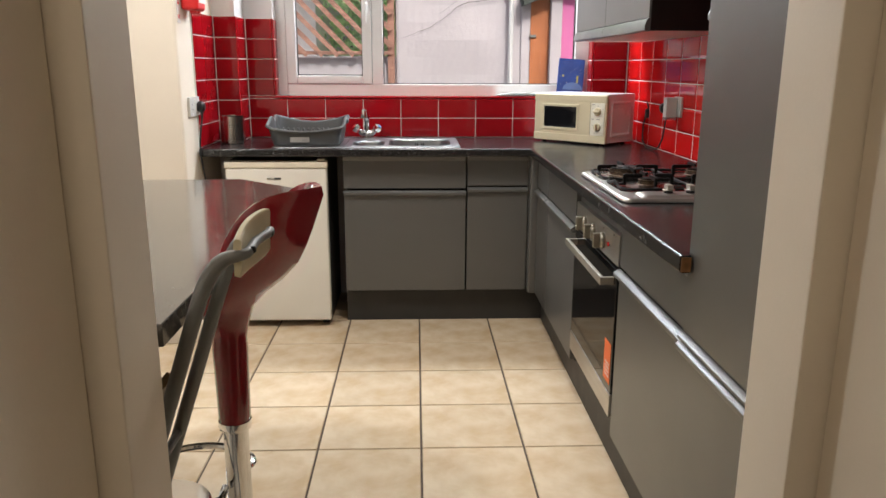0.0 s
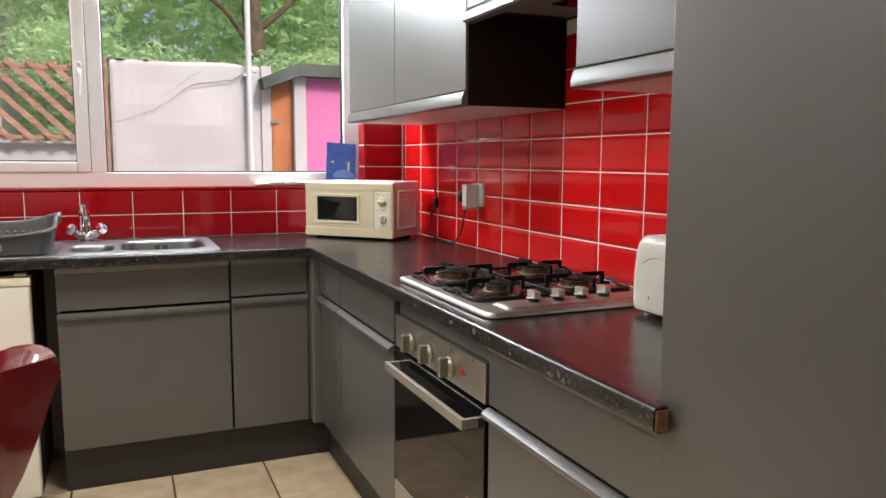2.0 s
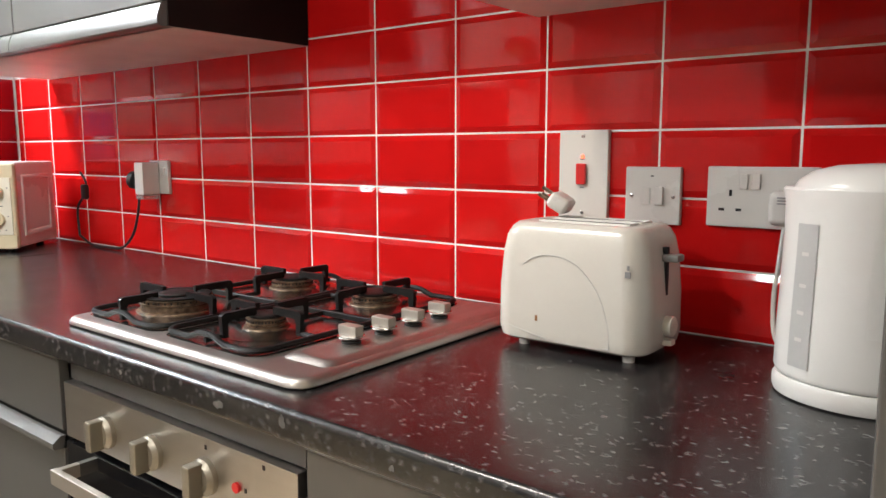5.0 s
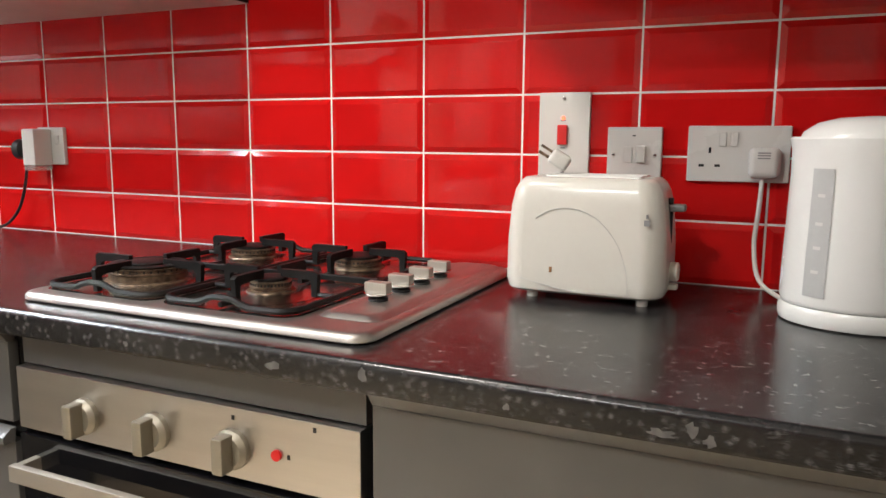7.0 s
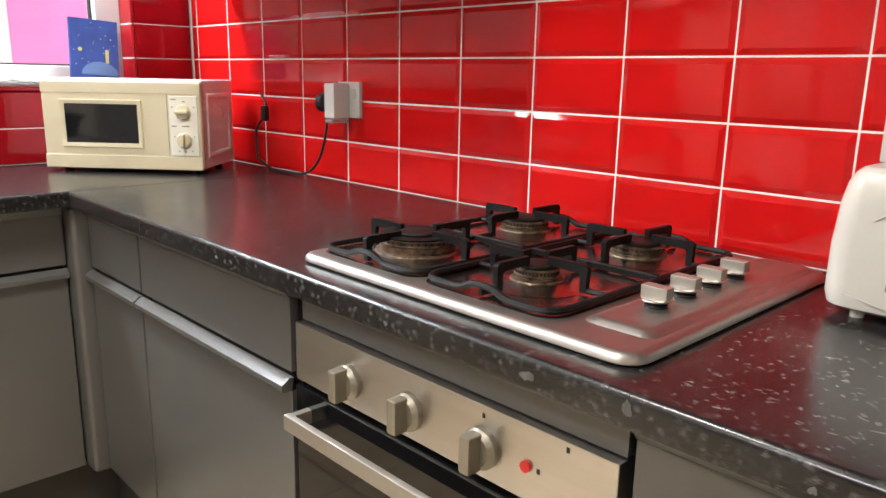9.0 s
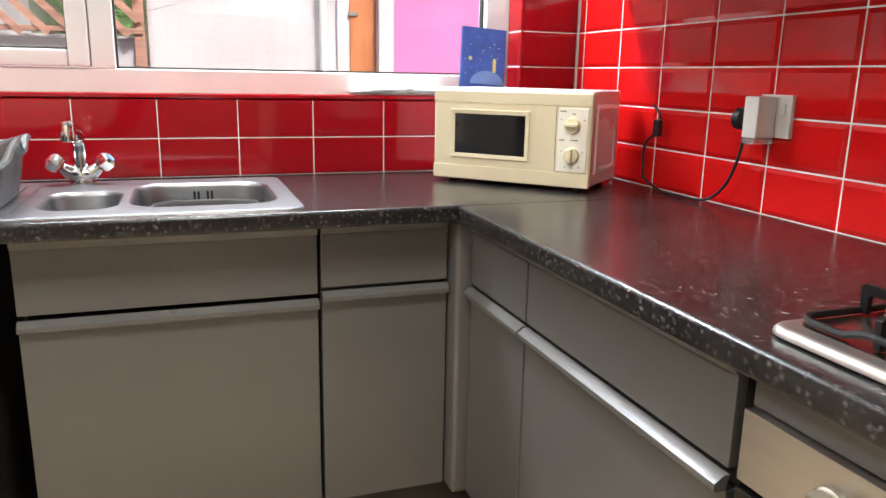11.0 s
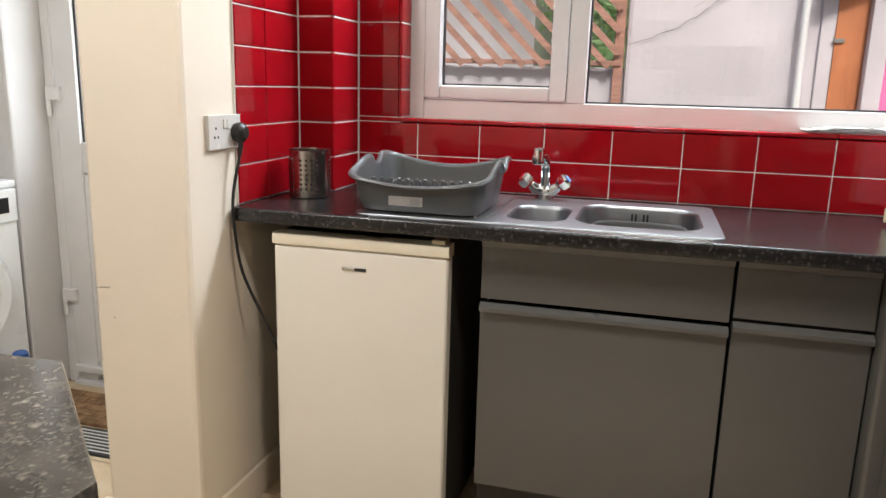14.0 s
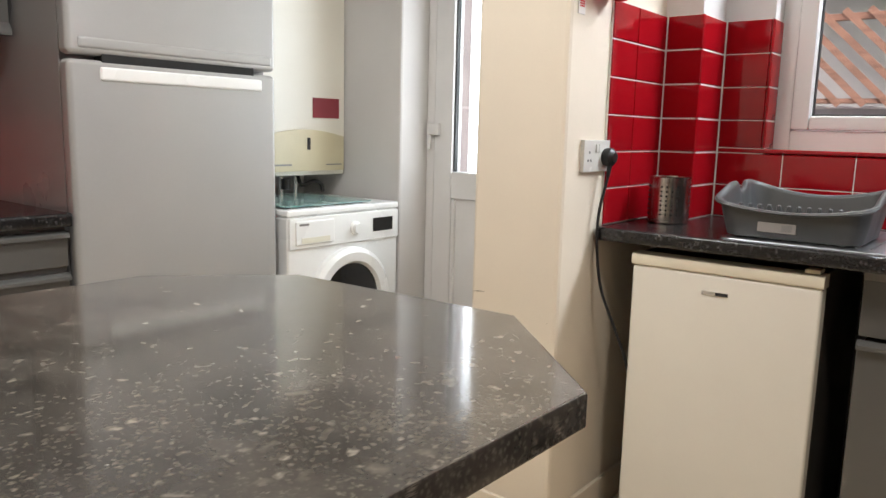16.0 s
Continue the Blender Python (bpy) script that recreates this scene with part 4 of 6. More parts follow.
flap = part("flap", ring_loft(B(), [[(x, y, z) for y, z in arch] for x in (BX - 0.004, BX + 0.012)]), M_CREAMPL, bo, "cream drop-down flap")
part("slot", box(B(), BX + 0.0121, BX + 0.0135, BA + 0.245, BA + 0.262, 1.055, 1.105), M_BLACK, flap)
part("label", box(B(), BX + 0.0005, BX + 0.002, 4.035, 4.187, 1.190, 1.275), M_PINKP, bo, "faded maroon label", True)
part("print", box(B(), BX + 0.0121, BX + 0.013, BA + 0.02, BA + 0.16, 0.988, 0.995), M_INK, flap)
part("print", box(B(), BX + 0.0121, BX + 0.013, BB - 0.12, BB - 0.03, 0.988, 0.993), M_INK, flap)
for y in (BA + 0.05, BA + 0.14, BA + 0.22, BA + 0.30):
    part("pipe", tube(B(), [(-2.5, y, 0.86), (-2.5, y, 0.945)], 0.011), M_CHROME, bo)
part("cable", tube(B(), bend([(-2.45, 4.02, 0.945), (-2.43, 4.03, 0.90), (-2.42, 4.09, 0.915), (-2.43, 4.14, 0.90), (-2.44, 4.16, 0.865)]), 0.009), M_BLACK, bo, "black looped cable")
part("valve", lathe(B(), [(0.02, 0.885), (0.02, 0.93)], (-2.42, 3.93, 0), 12), M_BLACK, bo)

dresser = thing("drawer_unit", "grey drawer cabinet beside the fridge freezer", "kitchen cabinet")
part("carcass", box(B(), -2.62, -2.06, 1.90, 2.84, 0.165, TOPZ0 - 0.004), M_GREY, dresser)
for z0, z1 in ((0.74, 0.842), (0.60, 0.72), (0.172, 0.585)):
    d = part("drawer", box(B(), -2.06, -2.042, 2.25, 2.838, z0, z1 - 0.02, 0.002), M_GREY, dresser)
    part("handle_strip", extrude_profile(B(), [(-2.042, z1 - 0.02), (-2.026, z1 - 0.018), (-2.026, z1 - 0.008), (-2.04, z1), (-2.06, z1), (-2.06, z1 - 0.02)], 2.25, 2.838, "y"), M_GREYLIP, d)
part("kick_board", box(B(), -2.62, -2.10, 1.90, 2.84, 0, 0.165), M_PLINTH, dresser)
bm = B()
extrude_profile(bm, rolled(-2.018, -2.648, TOPZ0, WT), 1.26, 2.843, "y")
tagged(part("worktop", bm, M_TOP, None, "black flecked laminate worktop beside the fridge freezer"), "", "worktop")
wu = thing("wall_cabinet", "grey wall cabinet over the drawer unit", "kitchen cabinet", None, "grey wall cabinets")
part("carcass", box(B(), -2.648, -2.37, 1.9, 2.843, UZ + 0.02, 2.24), M_GREY, wu)
part("door", box(B(), -2.37, -2.352, 2.25, 2.842, UZ, 2.24, 0.003), M_GREY, wu)
part("handle_strip", extrude_profile(B(), [(-2.352, UZ), (-2.336, UZ + 0.002), (-2.336, UZ + 0.02), (-2.352, UZ + 0.04)], 2.25, 2.842, "y"), M_GREYLIP, wu)

# by the back door
bt = thing("detergent_bottle", "white plastic detergent bottle with a blue cap", "bottle", (-1.95, 4.09, 0))
part("bottle", ring_loft(B(), [rounded(0.035 - i, 0.05 - i, 0.03 - i, z, 5) for i, z in ((0.004, 0), (0, 0.006), (0, 0.13), (0.006, 0.16), (0.016, 0.185), (0.018, 0.20))]), M_WASH, bt)
part("cap", lathe(B(), [(0.026, 0.198), (0.027, 0.205), (0.026, 0.236), (0.020, 0.242)], (0, 0, 0), 20), mat("blue_cap", (0.02, 0.09, 0.32), 0.35, spread=0.05), bt, "blue screw cap")
dm = thing("door_mat", "dark door mat with pale stripes by the back door", "door mat")
part("mat", box(B(), -1.95, -1.24, 3.90, 4.06, 0.0, 0.008, 0.003), M_BLACK, dm)
for k in range(7):
    part("stripe", box(B(), -1.93, -1.26, 3.915 + k * 0.02, 3.921 + k * 0.02, 0.0081, 0.0095), M_PAPER, dm)
bmat = thing("door_mat", "brown patterned coir mat against the back door", "door mat")
part("mat", box(B(), -1.97, -1.24, 4.075, 4.31, 0.0, 0.012, 0.004), mat("brown_coir", (0.24, 0.13, 0.06), 0.95, spread=0.3, scale=30, fine=200, bump=0.5), bmat)
M_COIRPALE = mat("pale_coir_brick", (0.34, 0.20, 0.10), 0.95, spread=0.25, scale=40, fine=220, bump=0.5)
for row in range(5):
    for k in range(7):
        x = -1.962 + k * 0.108 + (0.054 if row % 2 else 0.0)
        part("brick_pattern", box(B(), x, min(x + 0.098, -1.245), 4.082 + row * 0.045, 4.120 + row * 0.045, 0.0121, 0.0145), M_COIRPALE, bmat, flat=True)
part("threshold", box(B(), -1.983, -1.165, DY - 0.03, DY + 0.06, 0.0, 0.019, 0.003), M_UPVC, bdoor)
part("drip_bar", box(B(), -1.975, -1.175, DY - 0.03, DY - 0.009, 0.055, 0.085, 0.004), M_UPVC, leaf)
part("drip_gap", box(B(), -1.97, -1.18, DY - 0.0095, DY - 0.0085, 0.045, 0.054), M_RUBBER, leaf)

# ceiling lamps out of view
for x, y in ((0.22, 2.87), (-1.15, 2.60), (-0.30, -0.10)):
    cl = thing("ceiling_light", "round white ceiling light, switched on", "ceiling light", None, "ceiling lights")
    part("base", lathe(B(), [(0.10, CEIL - 0.03), (0.11, CEIL)], (x, y, 0), 24), M_WHITE, cl)
    part("holder", lathe(B(), [(0.022, CEIL - 0.09), (0.025, CEIL - 0.03)], (x, y, 0), 14), M_WHITE, cl)

# ---- hob ----
hob = thing("gas_hob", "stainless steel four-burner gas hob set in the worktop", "hob")
HX0, HX1, HY0, HY1 = 0.742, 1.258, 2.303, 2.882
hcx, hcy, hhx, hhy = (HX0 + HX1) / 2, (HY0 + HY1) / 2, (HX1 - HX0) / 2, (HY1 - HY0) / 2
rings = [rounded(hhx - i, hhy - i, max(0.030 - i, 0.012), WT + h, 6, hcx, hcy) for i, h in ((0.004, 0.0006), (0.0, 0.003), (0.001, 0.008), (0.005, 0.012), (0.012, 0.0138), (0.026, 0.0130))]
part("tray", ring_loft(B(), rings, False, True), M_STEELX, hob)
ctl = ring_loft(B(), [rounded(0.222 - i, 0.046 - i, 0.016, WT + h, 5, 1.024, 2.365) for i, h in ((0, 0.0132), (0.007, 0.0175), (0.013, 0.0190), (0.017, 0.0192))], False, True)
ctl = part("control_strip", ctl, M_STEELX, hob, "raised steel control strip")
for x in (0.895, 0.961, 1.026, 1.090):
    k = part("knob", lathe(B(), [(0.0135, 0.0190), (0.0135, 0.0225), (0.0105, 0.0235), (0.0105, 0.0260)], (x, 2.372, WT), 18), M_BLACK, ctl, "black and chrome gas knob")
    part("skirt", lathe(B(), [(0.0150, 0.0255), (0.0190, 0.0275), (0.0195, 0.0295), (0.0165, 0.0310)], (x, 2.372, WT), 20), M_CHROME, k)
    part("grip", box(B(), x - 0.0085, x + 0.0085, 2.355, 2.389, WT + 0.030, WT + 0.044, 0.0018), M_SATIN, k)
BURN = ((0.876, 2.762, 0.056, 0.030, 0.045), (0.885, 2.540, 0.027, 0.025, 0.038), (1.126, 2.762, 0.037, 0.034, 0.038), (1.112, 2.532, 0.037, 0.034, 0.038))
for y0, y1, near, far in ((2.425, 2.648, BURN[1], BURN[3]), (2.652, 2.872, BURN[0], BURN[2])):
    cx, cy, hy = 1.000, (y0 + y1) / 2, (y1 - y0) / 2
    well = part("pan_well", ring_loft(B(), [rounded(0.228 - i, hy - i, 0.03, WT + h, 5, cx, cy) for i, h in ((0, 0.0129), (0.003, 0.0140), (0.008, 0.0141), (0.014, 0.0135))], False, True), M_HOB, hob, "pressed steel well, scratched")
    for x, y, r, c, top in (near, far):
        part("dish", lathe(B(), [(r + 0.045, 0.0139), (r + 0.030, 0.0150), (r + 0.012, 0.0178), (r + 0.006, 0.0195)], (x, y, WT), 32), M_HOB, well, "shallow steel dish round the burner")
        b = part("burner", lathe(B(), [(r + 0.008, 0.0190), (r + 0.007, 0.0205), (r + 0.001, 0.0215), (r + 0.000, top - 0.013)], (x, y, WT), 28), M_BURNT, hob, "scorched steel burner cup")
        part("crown", lathe(B(), [(r - 0.001, top - 0.0145), (r + 0.003, top - 0.0125), (r + 0.003, top - 0.0105), (r + 0.001, top - 0.0095), (r + 0.001, top - 0.006), (r + 0.003, top - 0.0045), (r - 0.003, top - 0.003)], (x, y, WT), 28), M_BURNT, b, "scorched brown burner crown")
        bm = B()
        for k in range(36):
            a = 2 * math.pi * k / 36
            lathe(bm, [(0.0014, top - 0.0093), (0.0014, top - 0.006)], (x + (r + 0.0008) * math.cos(a), y + (r + 0.0008) * math.sin(a), WT), 5)
        tagged(part("flame_ports", bm, M_DARK, b), kind="stuff")
        part("cap", lathe(B(), [(c * 0.92, top - 0.0035), (c, top - 0.0025), (c, top + 0.0005), (c * 0.93, top + 0.002), (c * 0.5, top + 0.0026), (c * 0.15, top + 0.0026)], (x, y, WT), 24), M_IRON, b, "black enamel burner cap")
        if r > 0.05:
            part("ring_cap", lathe(B(), [(r - 0.001, top - 0.004), (r + 0.001, top - 0.001), (r - 0.008, top + 0.001), (c + 0.008, top - 0.001), (c + 0.006, top - 0.004)], (x, y, WT), 28, "z", False, False), M_IRON, b)
    # cast frame: a low bar that rises in a small arch in the middle of each side
    outline = rounded(0.222, hy - 0.005, 0.028, WT + 0.0195, 5, cx, cy)
    pts = []
    for p, q in zip(outline, outline[1:] + outline[:1]):
        n = max(1, int(math.dist(p, q) / 0.012))
        pts += [(p[0] + (q[0] - p[0]) * k / n, p[1] + (q[1] - p[1]) * k / n, p[2] + 0.010 * math.exp(-((p[1] + (q[1] - p[1]) * k / n - cy) / 0.030) ** 4) * (1 if abs(p[0] - cx) > 0.215 else 0)) for k in range(n)]
    sup = part("pan_support", tube(B(), pts + pts[:1], 0.0045, 6), M_IRON, hob, "black cast pan support")
    part("middle_bar", box(B(), cx - 0.004, cx + 0.004, y0 + 0.006, y1 - 0.006, WT + 0.016, WT + 0.025, 0.001, 1), M_IRON, sup)
    for x, y, r, c, top in (near, far):
        for dx, dy in ((1, 0), (-1, 0), (0, 1), (0, -1)):
            tip = max(0.020, r * 0.62)
            if dx:
                reach = abs(cx + dx * 0.222 - x) if (dx > 0) == (x > cx) else abs(cx - x)
            else:
                reach = (y1 - 0.005 - y) if dy > 0 else (y - y0 - 0.005)
            root = max(r + 0.018, min(reach, r + 0.052))
            w, h0, h1 = 0.0038, WT + 0.0165, WT + 0.0520
            shape = [(tip, h1 - 0.010), (tip + 0.003, h1 - 0.011), (root - 0.012, h1 - 0.012), (root - 0.009, h1 - 0.016), (root - 0.009, h0), (root, h0), (root + 0.002, h1 - 0.004), (root - 0.003, h1), (tip, h1)]
            rings = [[(x + dx * u + (s2 if dy else 0), y + dy * u + (s2 if dx else 0), z) for u, z in shape] for s2 in (-w, w)]
            part("finger", ring_loft(B(), rings), M_IRON, sup)
            if reach > root + 0.004:
                far_end = (x + dx * reach, y + dy * reach)
                part("tie_bar", tube(B(), [(x + dx * (root - 0.004), y + dy * (root - 0.004), WT + 0.0195), (*far_end, WT + 0.0195)], 0.0038, 6), M_IRON, sup)

# ---- toaster and kettle ----
M_SEAM = mat("grey_seam", (0.48, 0.47, 0.44), 0.5, spread=0.05)
toast = thing("toaster", "white plastic two-slot toaster with scratches, on the worktop", "toaster")
TC = (1.153, 2.146)
rings = [rounded(hx, hy, min(hx, hy) * 0.42, z, 8, *TC) for hx, hy, z in ((0.068, 0.108, 0.904), (0.074, 0.114, 0.908), (0.077, 0.117, 0.922), (0.0765, 0.1165, 0.980), (0.075, 0.112, 1.030), (0.072, 0.107, 1.054), (0.066, 0.101, 1.066), (0.060, 0.094, 1.072), (0.05, 0.08, 1.073))]
body = part("body", ring_loft(B(), rings), M_TOASTER, toast)
for x in (1.131, 1.175):
    s = part("slot", box(B(), x - 0.014, x + 0.014, 2.075, 2.205, 1.066, 1.0735, 0.001), M_DARK, toast, "dark toasting slot")
    part("slot_rim", ring_loft(B(), [rounded(0.019 - i, 0.071 - i, 0.006, z, 3, x, 2.14) for i, z in ((0, 1.070), (0.001, 1.0755), (0.004, 1.0755), (0.005, 1.070))], False, False), M_WHITE, s)
arc = [(1.0769, 2.212, 1.014), (1.0769, 2.19, 1.027), (1.0772, 2.16, 1.030), (1.0768, 2.125, 1.018), (1.0765, 2.095, 0.985), (1.0764, 2.080, 0.945), (1.0764, 2.077, 0.912)]
part("seam", tube(B(), bend(arc), 0.0006, 5), M_SEAM, toast)
part("seam", tube(B(), bend([(1.0764, 2.235, 0.925), (1.076, 2.16, 0.911), (1.0764, 2.077, 0.912)]), 0.0006, 5), M_SEAM, toast)
part("scorch_mark", box(B(), 1.0755, 1.0762, 2.186, 2.190, 0.936, 0.944, 0.0002, 1), M_EDGE, toast)
lev = part("lever", box(B(), 1.140, 1.164, 2.012, 2.036, 1.026, 1.036, 0.003), M_ALU, toast, "grey push lever")
part("lever_track", box(B(), 1.146, 1.154, 2.0295, 2.036, 0.95, 1.045), M_DARK, toast)
part("dial", lathe(B(), [(0.014, 0), (0.014, -0.012), (0.011, -0.014)], (1.15, 2.031, 0.938), 16, "y"), M_PALEPL, toast, "browning dial")
part("button", box(B(), 1.142, 1.158, 2.018, 2.032, 0.912, 0.920, 0.002), M_PALEPL, toast)
bm = B()
box(bm, 1.0772, 1.0785, 2.050, 2.058, 1.010, 1.018)
box(bm, 1.0772, 1.0785, 2.0525, 2.0555, 1.020, 1.026)
part("symbol", bm, M_INK, toast, "printed toast symbol")
for x in (1.102, 1.204):
    for y in (2.060, 2.222):
        part("foot", lathe(B(), [(0.008, WT), (0.009, 0.906)], (x, y, 0), 10), M_WHITE, toast)
plug = tagged(thing("plug", "white mains plug lying on top of the toaster", "plug"), "", "", "")
m = pose(1.172, 2.205, 1.096, 0, 32, -75)
plug.matrix_world = m
part("plug_body", box(B(), -0.016, 0.016, -0.024, 0.024, -0.012, 0.012, 0.006, 3), M_WHITE, plug)
part("pin", box(B(), -0.036, -0.016, -0.004, 0.004, 0.002, 0.006), M_BURNT, plug, "brass earth pin")
for y in (-0.013, 0.007):
    part("pin", box(B(), -0.034, -0.016, y, y + 0.006, -0.008, -0.004), M_BURNT, plug, "brass pin")

ket = thing("kettle", "white plastic jug kettle with a grey water window", "kettle", (1.128, 1.788, WT))


def oval(rx, ry, z, dy=0.0, n=44):
    return [(rx * math.cos(2 * math.pi * k / n), dy + ry * math.sin(2 * math.pi * k / n), z) for k in range(n)]


part("power_base", ring_loft(B(), [oval(0.066, 0.082, 0.0), oval(0.079, 0.095, 0.002), oval(0.081, 0.097, 0.008), oval(0.081, 0.097, 0.018), oval(0.078, 0.094, 0.024)]), M_KETTLE, ket)
BODY = ((0.077, 0.093, 0.025), (0.080, 0.096, 0.031), (0.0795, 0.0955, 0.07), (0.077, 0.0935, 0.13), (0.074, 0.092, 0.19), (0.073, 0.0925, 0.222), (0.073, 0.0955, 0.236))
body = part("body", ring_loft(B(), [oval(a, b, z) for a, b, z in BODY] + [oval(0.071, 0.093, 0.239), oval(0.066, 0.086, 0.237)]), M_KETTLE, ket)
part("lid", ring_loft(B(), [oval(0.065, 0.085, 0.236), oval(0.063, 0.080, 0.246), oval(0.050, 0.064, 0.257), oval(0.030, 0.04, 0.263), oval(0.006, 0.008, 0.265)]), M_KETTLE, ket)


def patch(a0, a1, z0, z1, out, n=8):
    """A strip that follows the body's curve between two angles and two heights."""
    rows = []
    for i in range(n + 1):
        z = z0 + (z1 - z0) * i / n
        for (p, q, za), (r, s, zb) in zip(BODY, BODY[1:]):
            if za <= z <= zb:
                t = (z - za) / (zb - za)
                a, b = p + (r - p) * t + out, q + (s - q) * t + out
        rows.append([(a * math.cos(radians(a0 + (a1 - a0) * k / 8)), b * math.sin(radians(a0 + (a1 - a0) * k / 8)), z) for k in range(9)])
    return ring_loft(B(), rows, False, False, False)


gauge = part("water_window", patch(134, 152, 0.040, 0.200, 0.0008), mat("grey_water_window", (0.36, 0.36, 0.345), 0.3, spread=0.05), ket, "grey water level window")
for z in (0.07, 0.10, 0.13, 0.165):
    part("mark", patch(140, 146, z, z + 0.004, 0.0014, 1), M_SEAM, gauge)
part("grip_recess", patch(186, 232, 0.085, 0.205, 0.0006), mat("shaded_grip_plastic", (0.56, 0.56, 0.53), 0.35, spread=0.05), ket, "grey moulded grip area")
part("seam", tube(B(), [(-0.0775 * math.cos(radians(a)), -0.0935 * math.sin(radians(a)), 0.034 + 0.09 * ((a - 5) / 45) ** 2) for a in range(5, 51, 5)], 0.0008, 5), M_SEAM, ket)
part("handle", tube(B(), bend([(-0.02, -0.088, 0.218), (-0.02, -0.125, 0.212), (-0.02, -0.142, 0.16), (-0.02, -0.136, 0.09), (-0.02, -0.094, 0.055)]), 0.013, 12), M_KETTLE, ket)


# ---- sockets and switches ----
def plate(name, label, y0, y1, z0, z1, x=XR, category="switch"):
    p = thing(name, label, category)
    part("face_plate", box(B(), x - 0.0095, x + 0.001, y0, y1, z0, z1, 0.002), M_WHITE, p)
    return p


def screw(p, x, y, z):
    s = part("screw", lathe(B(), [(0.0032, 0.0), (0.0032, -0.0012), (0.002, -0.0018)], (x, y, z), 10, "x"), M_CHROME, p)
    part("screw_slot", box(B(), x - 0.0021, x - 0.0015, y - 0.0025, y + 0.0025, z - 0.0005, z + 0.0005), M_DARK, s)


PX = XR - 0.0095
cs = plate("cooker_switch", "white tall cooker switch with a red rocker, on tiles", 2.189, 2.277, 1.062, 1.206)
screw(cs, PX, 2.233, 1.196), screw(cs, PX, 2.233, 1.072)
part("rocker", box(B(), PX - 0.007, PX, 2.226, 2.243, 1.118, 1.152, 0.002), M_REDPL, cs, "red rocker switch")
part("neon", lathe(B(), [(0.0038, 0), (0.003, -0.0015)], (PX, 2.234, 1.163), 10, "x"), M_LED, cs, "lit red neon")
for z in (1.158, 1.112):
    part("print", box(B(), PX - 0.0004, PX, 2.230, 2.238, z, z + 0.0022), M_INK, cs)
fs = plate("fused_switch", "white fused switch plate on the tiles", 2.070, 2.158, 1.060, 1.148)
screw(fs, PX, 2.147, 1.103), screw(fs, PX, 2.080, 1.103)
part("fuse_carrier", box(B(), PX - 0.0015, PX, 2.117, 2.131, 1.090, 1.116, 0.001), M_WHITE, fs)
part("rocker", box(B(), PX - 0.006, PX, 2.095, 2.109, 1.090, 1.118, 0.002), M_WHITE, fs)
part("mark", box(B(), PX - 0.0005, PX, 2.112, 2.117, 1.133, 1.135), M_BLACK, fs)
ds = plate("double_socket", "white double wall socket with one plug in it", 1.880, 2.030, 1.063, 1.150, category="socket")
for y in (1.996, 1.915):
    for dy, dz, w, h in ((0.0, 0.012, 0.004, 0.009), (0.012, -0.012, 0.008, 0.004), (-0.012, -0.012, 0.008, 0.004)):
        part("pin_hole", box(B(), PX - 0.0006, PX + 0.001, y + dy - w / 2, y + dy + w / 2, 1.100 + dz - h / 2, 1.100 + dz + h / 2), M_DARK, ds)
for y in (1.972, 1.955):
    part("rocker", box(B(), PX - 0.004, PX, y, y + 0.011, 1.118, 1.140, 0.0015), M_WHITE, ds)
kp = thing("plug", "white mains plug of the kettle in the socket", "plug")
part("plug_body", box(B(), PX - 0.030, PX - 0.001, 1.893, 1.938, 1.070, 1.118, 0.010, 3), M_WHITE, kp)
for z in (1.108, 1.104, 1.100):
    part("print", box(B(), PX - 0.0306, PX - 0.030, 1.907, 1.925, z, z + 0.0018), M_INK, kp)
part("cable", tube(B(), bend([(PX - 0.015, 1.917, 1.072), (PX - 0.025, 1.919, 1.02), (PX - 0.03, 1.922, 0.97), (PX - 0.05, 1.912, 0.92), (PX - 0.08, 1.88, 0.9), (1.20, 1.86, 0.899)]), 0.0035, 8), M_WHITE, kp, "white kettle flex")
ss = plate("wall_socket", "white single wall socket behind the microwave's plug", 3.445, 3.532, 1.060, 1.148, category="socket")
part("rocker", box(B(), PX - 0.004, PX, 3.458, 3.470, 1.108, 1.13, 0.0015), M_WHITE, ss)
ad = thing("plug_adaptor", "clear and white plug adaptor with a black plug", "adaptor")
part("adaptor_body", box(B(), PX - 0.050, PX - 0.001, 3.482, 3.524, 1.058, 1.144, 0.004), M_WHITE, ad)
part("clear_end", box(B(), PX - 0.049, PX - 0.002, 3.484, 3.522, 1.046, 1.057, 0.002), M_CLEARP, ad)
part("black_plug", lathe(B(), [(0.014, 0), (0.023, 0.006), (0.024, 0.024), (0.016, 0.034)], (PX - 0.036, 3.524, 1.096), 16, "y"), M_BLACK, ad, "black round plug")
part("cable", tube(B(), bend([(PX - 0.027, 3.54, 1.08), (PX - 0.030, 3.545, 1.02), (PX - 0.028, 3.58, 0.95), (PX - 0.03, 3.64, 0.906), (PX - 0.03, 3.74, 0.899), (PX - 0.022, 3.83, 0.899), (PX - 0.012, 3.92, 0.92)]), 0.0035, 8), M_BLACK, ad, "black microwave flex")
part("cable", tube(B(), bend([(PX - 0.012, 3.92, 0.92), (PX - 0.008, 3.93, 1.0), (PX - 0.010, 3.885, 1.04), (PX - 0.008, 3.87, 1.08), (PX - 0.008, 3.90, 1.11)]), 0.0035, 8), M_BLACK, ad)
part("cable_tie", box(B(), PX - 0.02, PX - 0.002, 3.862, 3.886, 1.03, 1.075, 0.006), M_BLACK, ad, "bundled black flex")

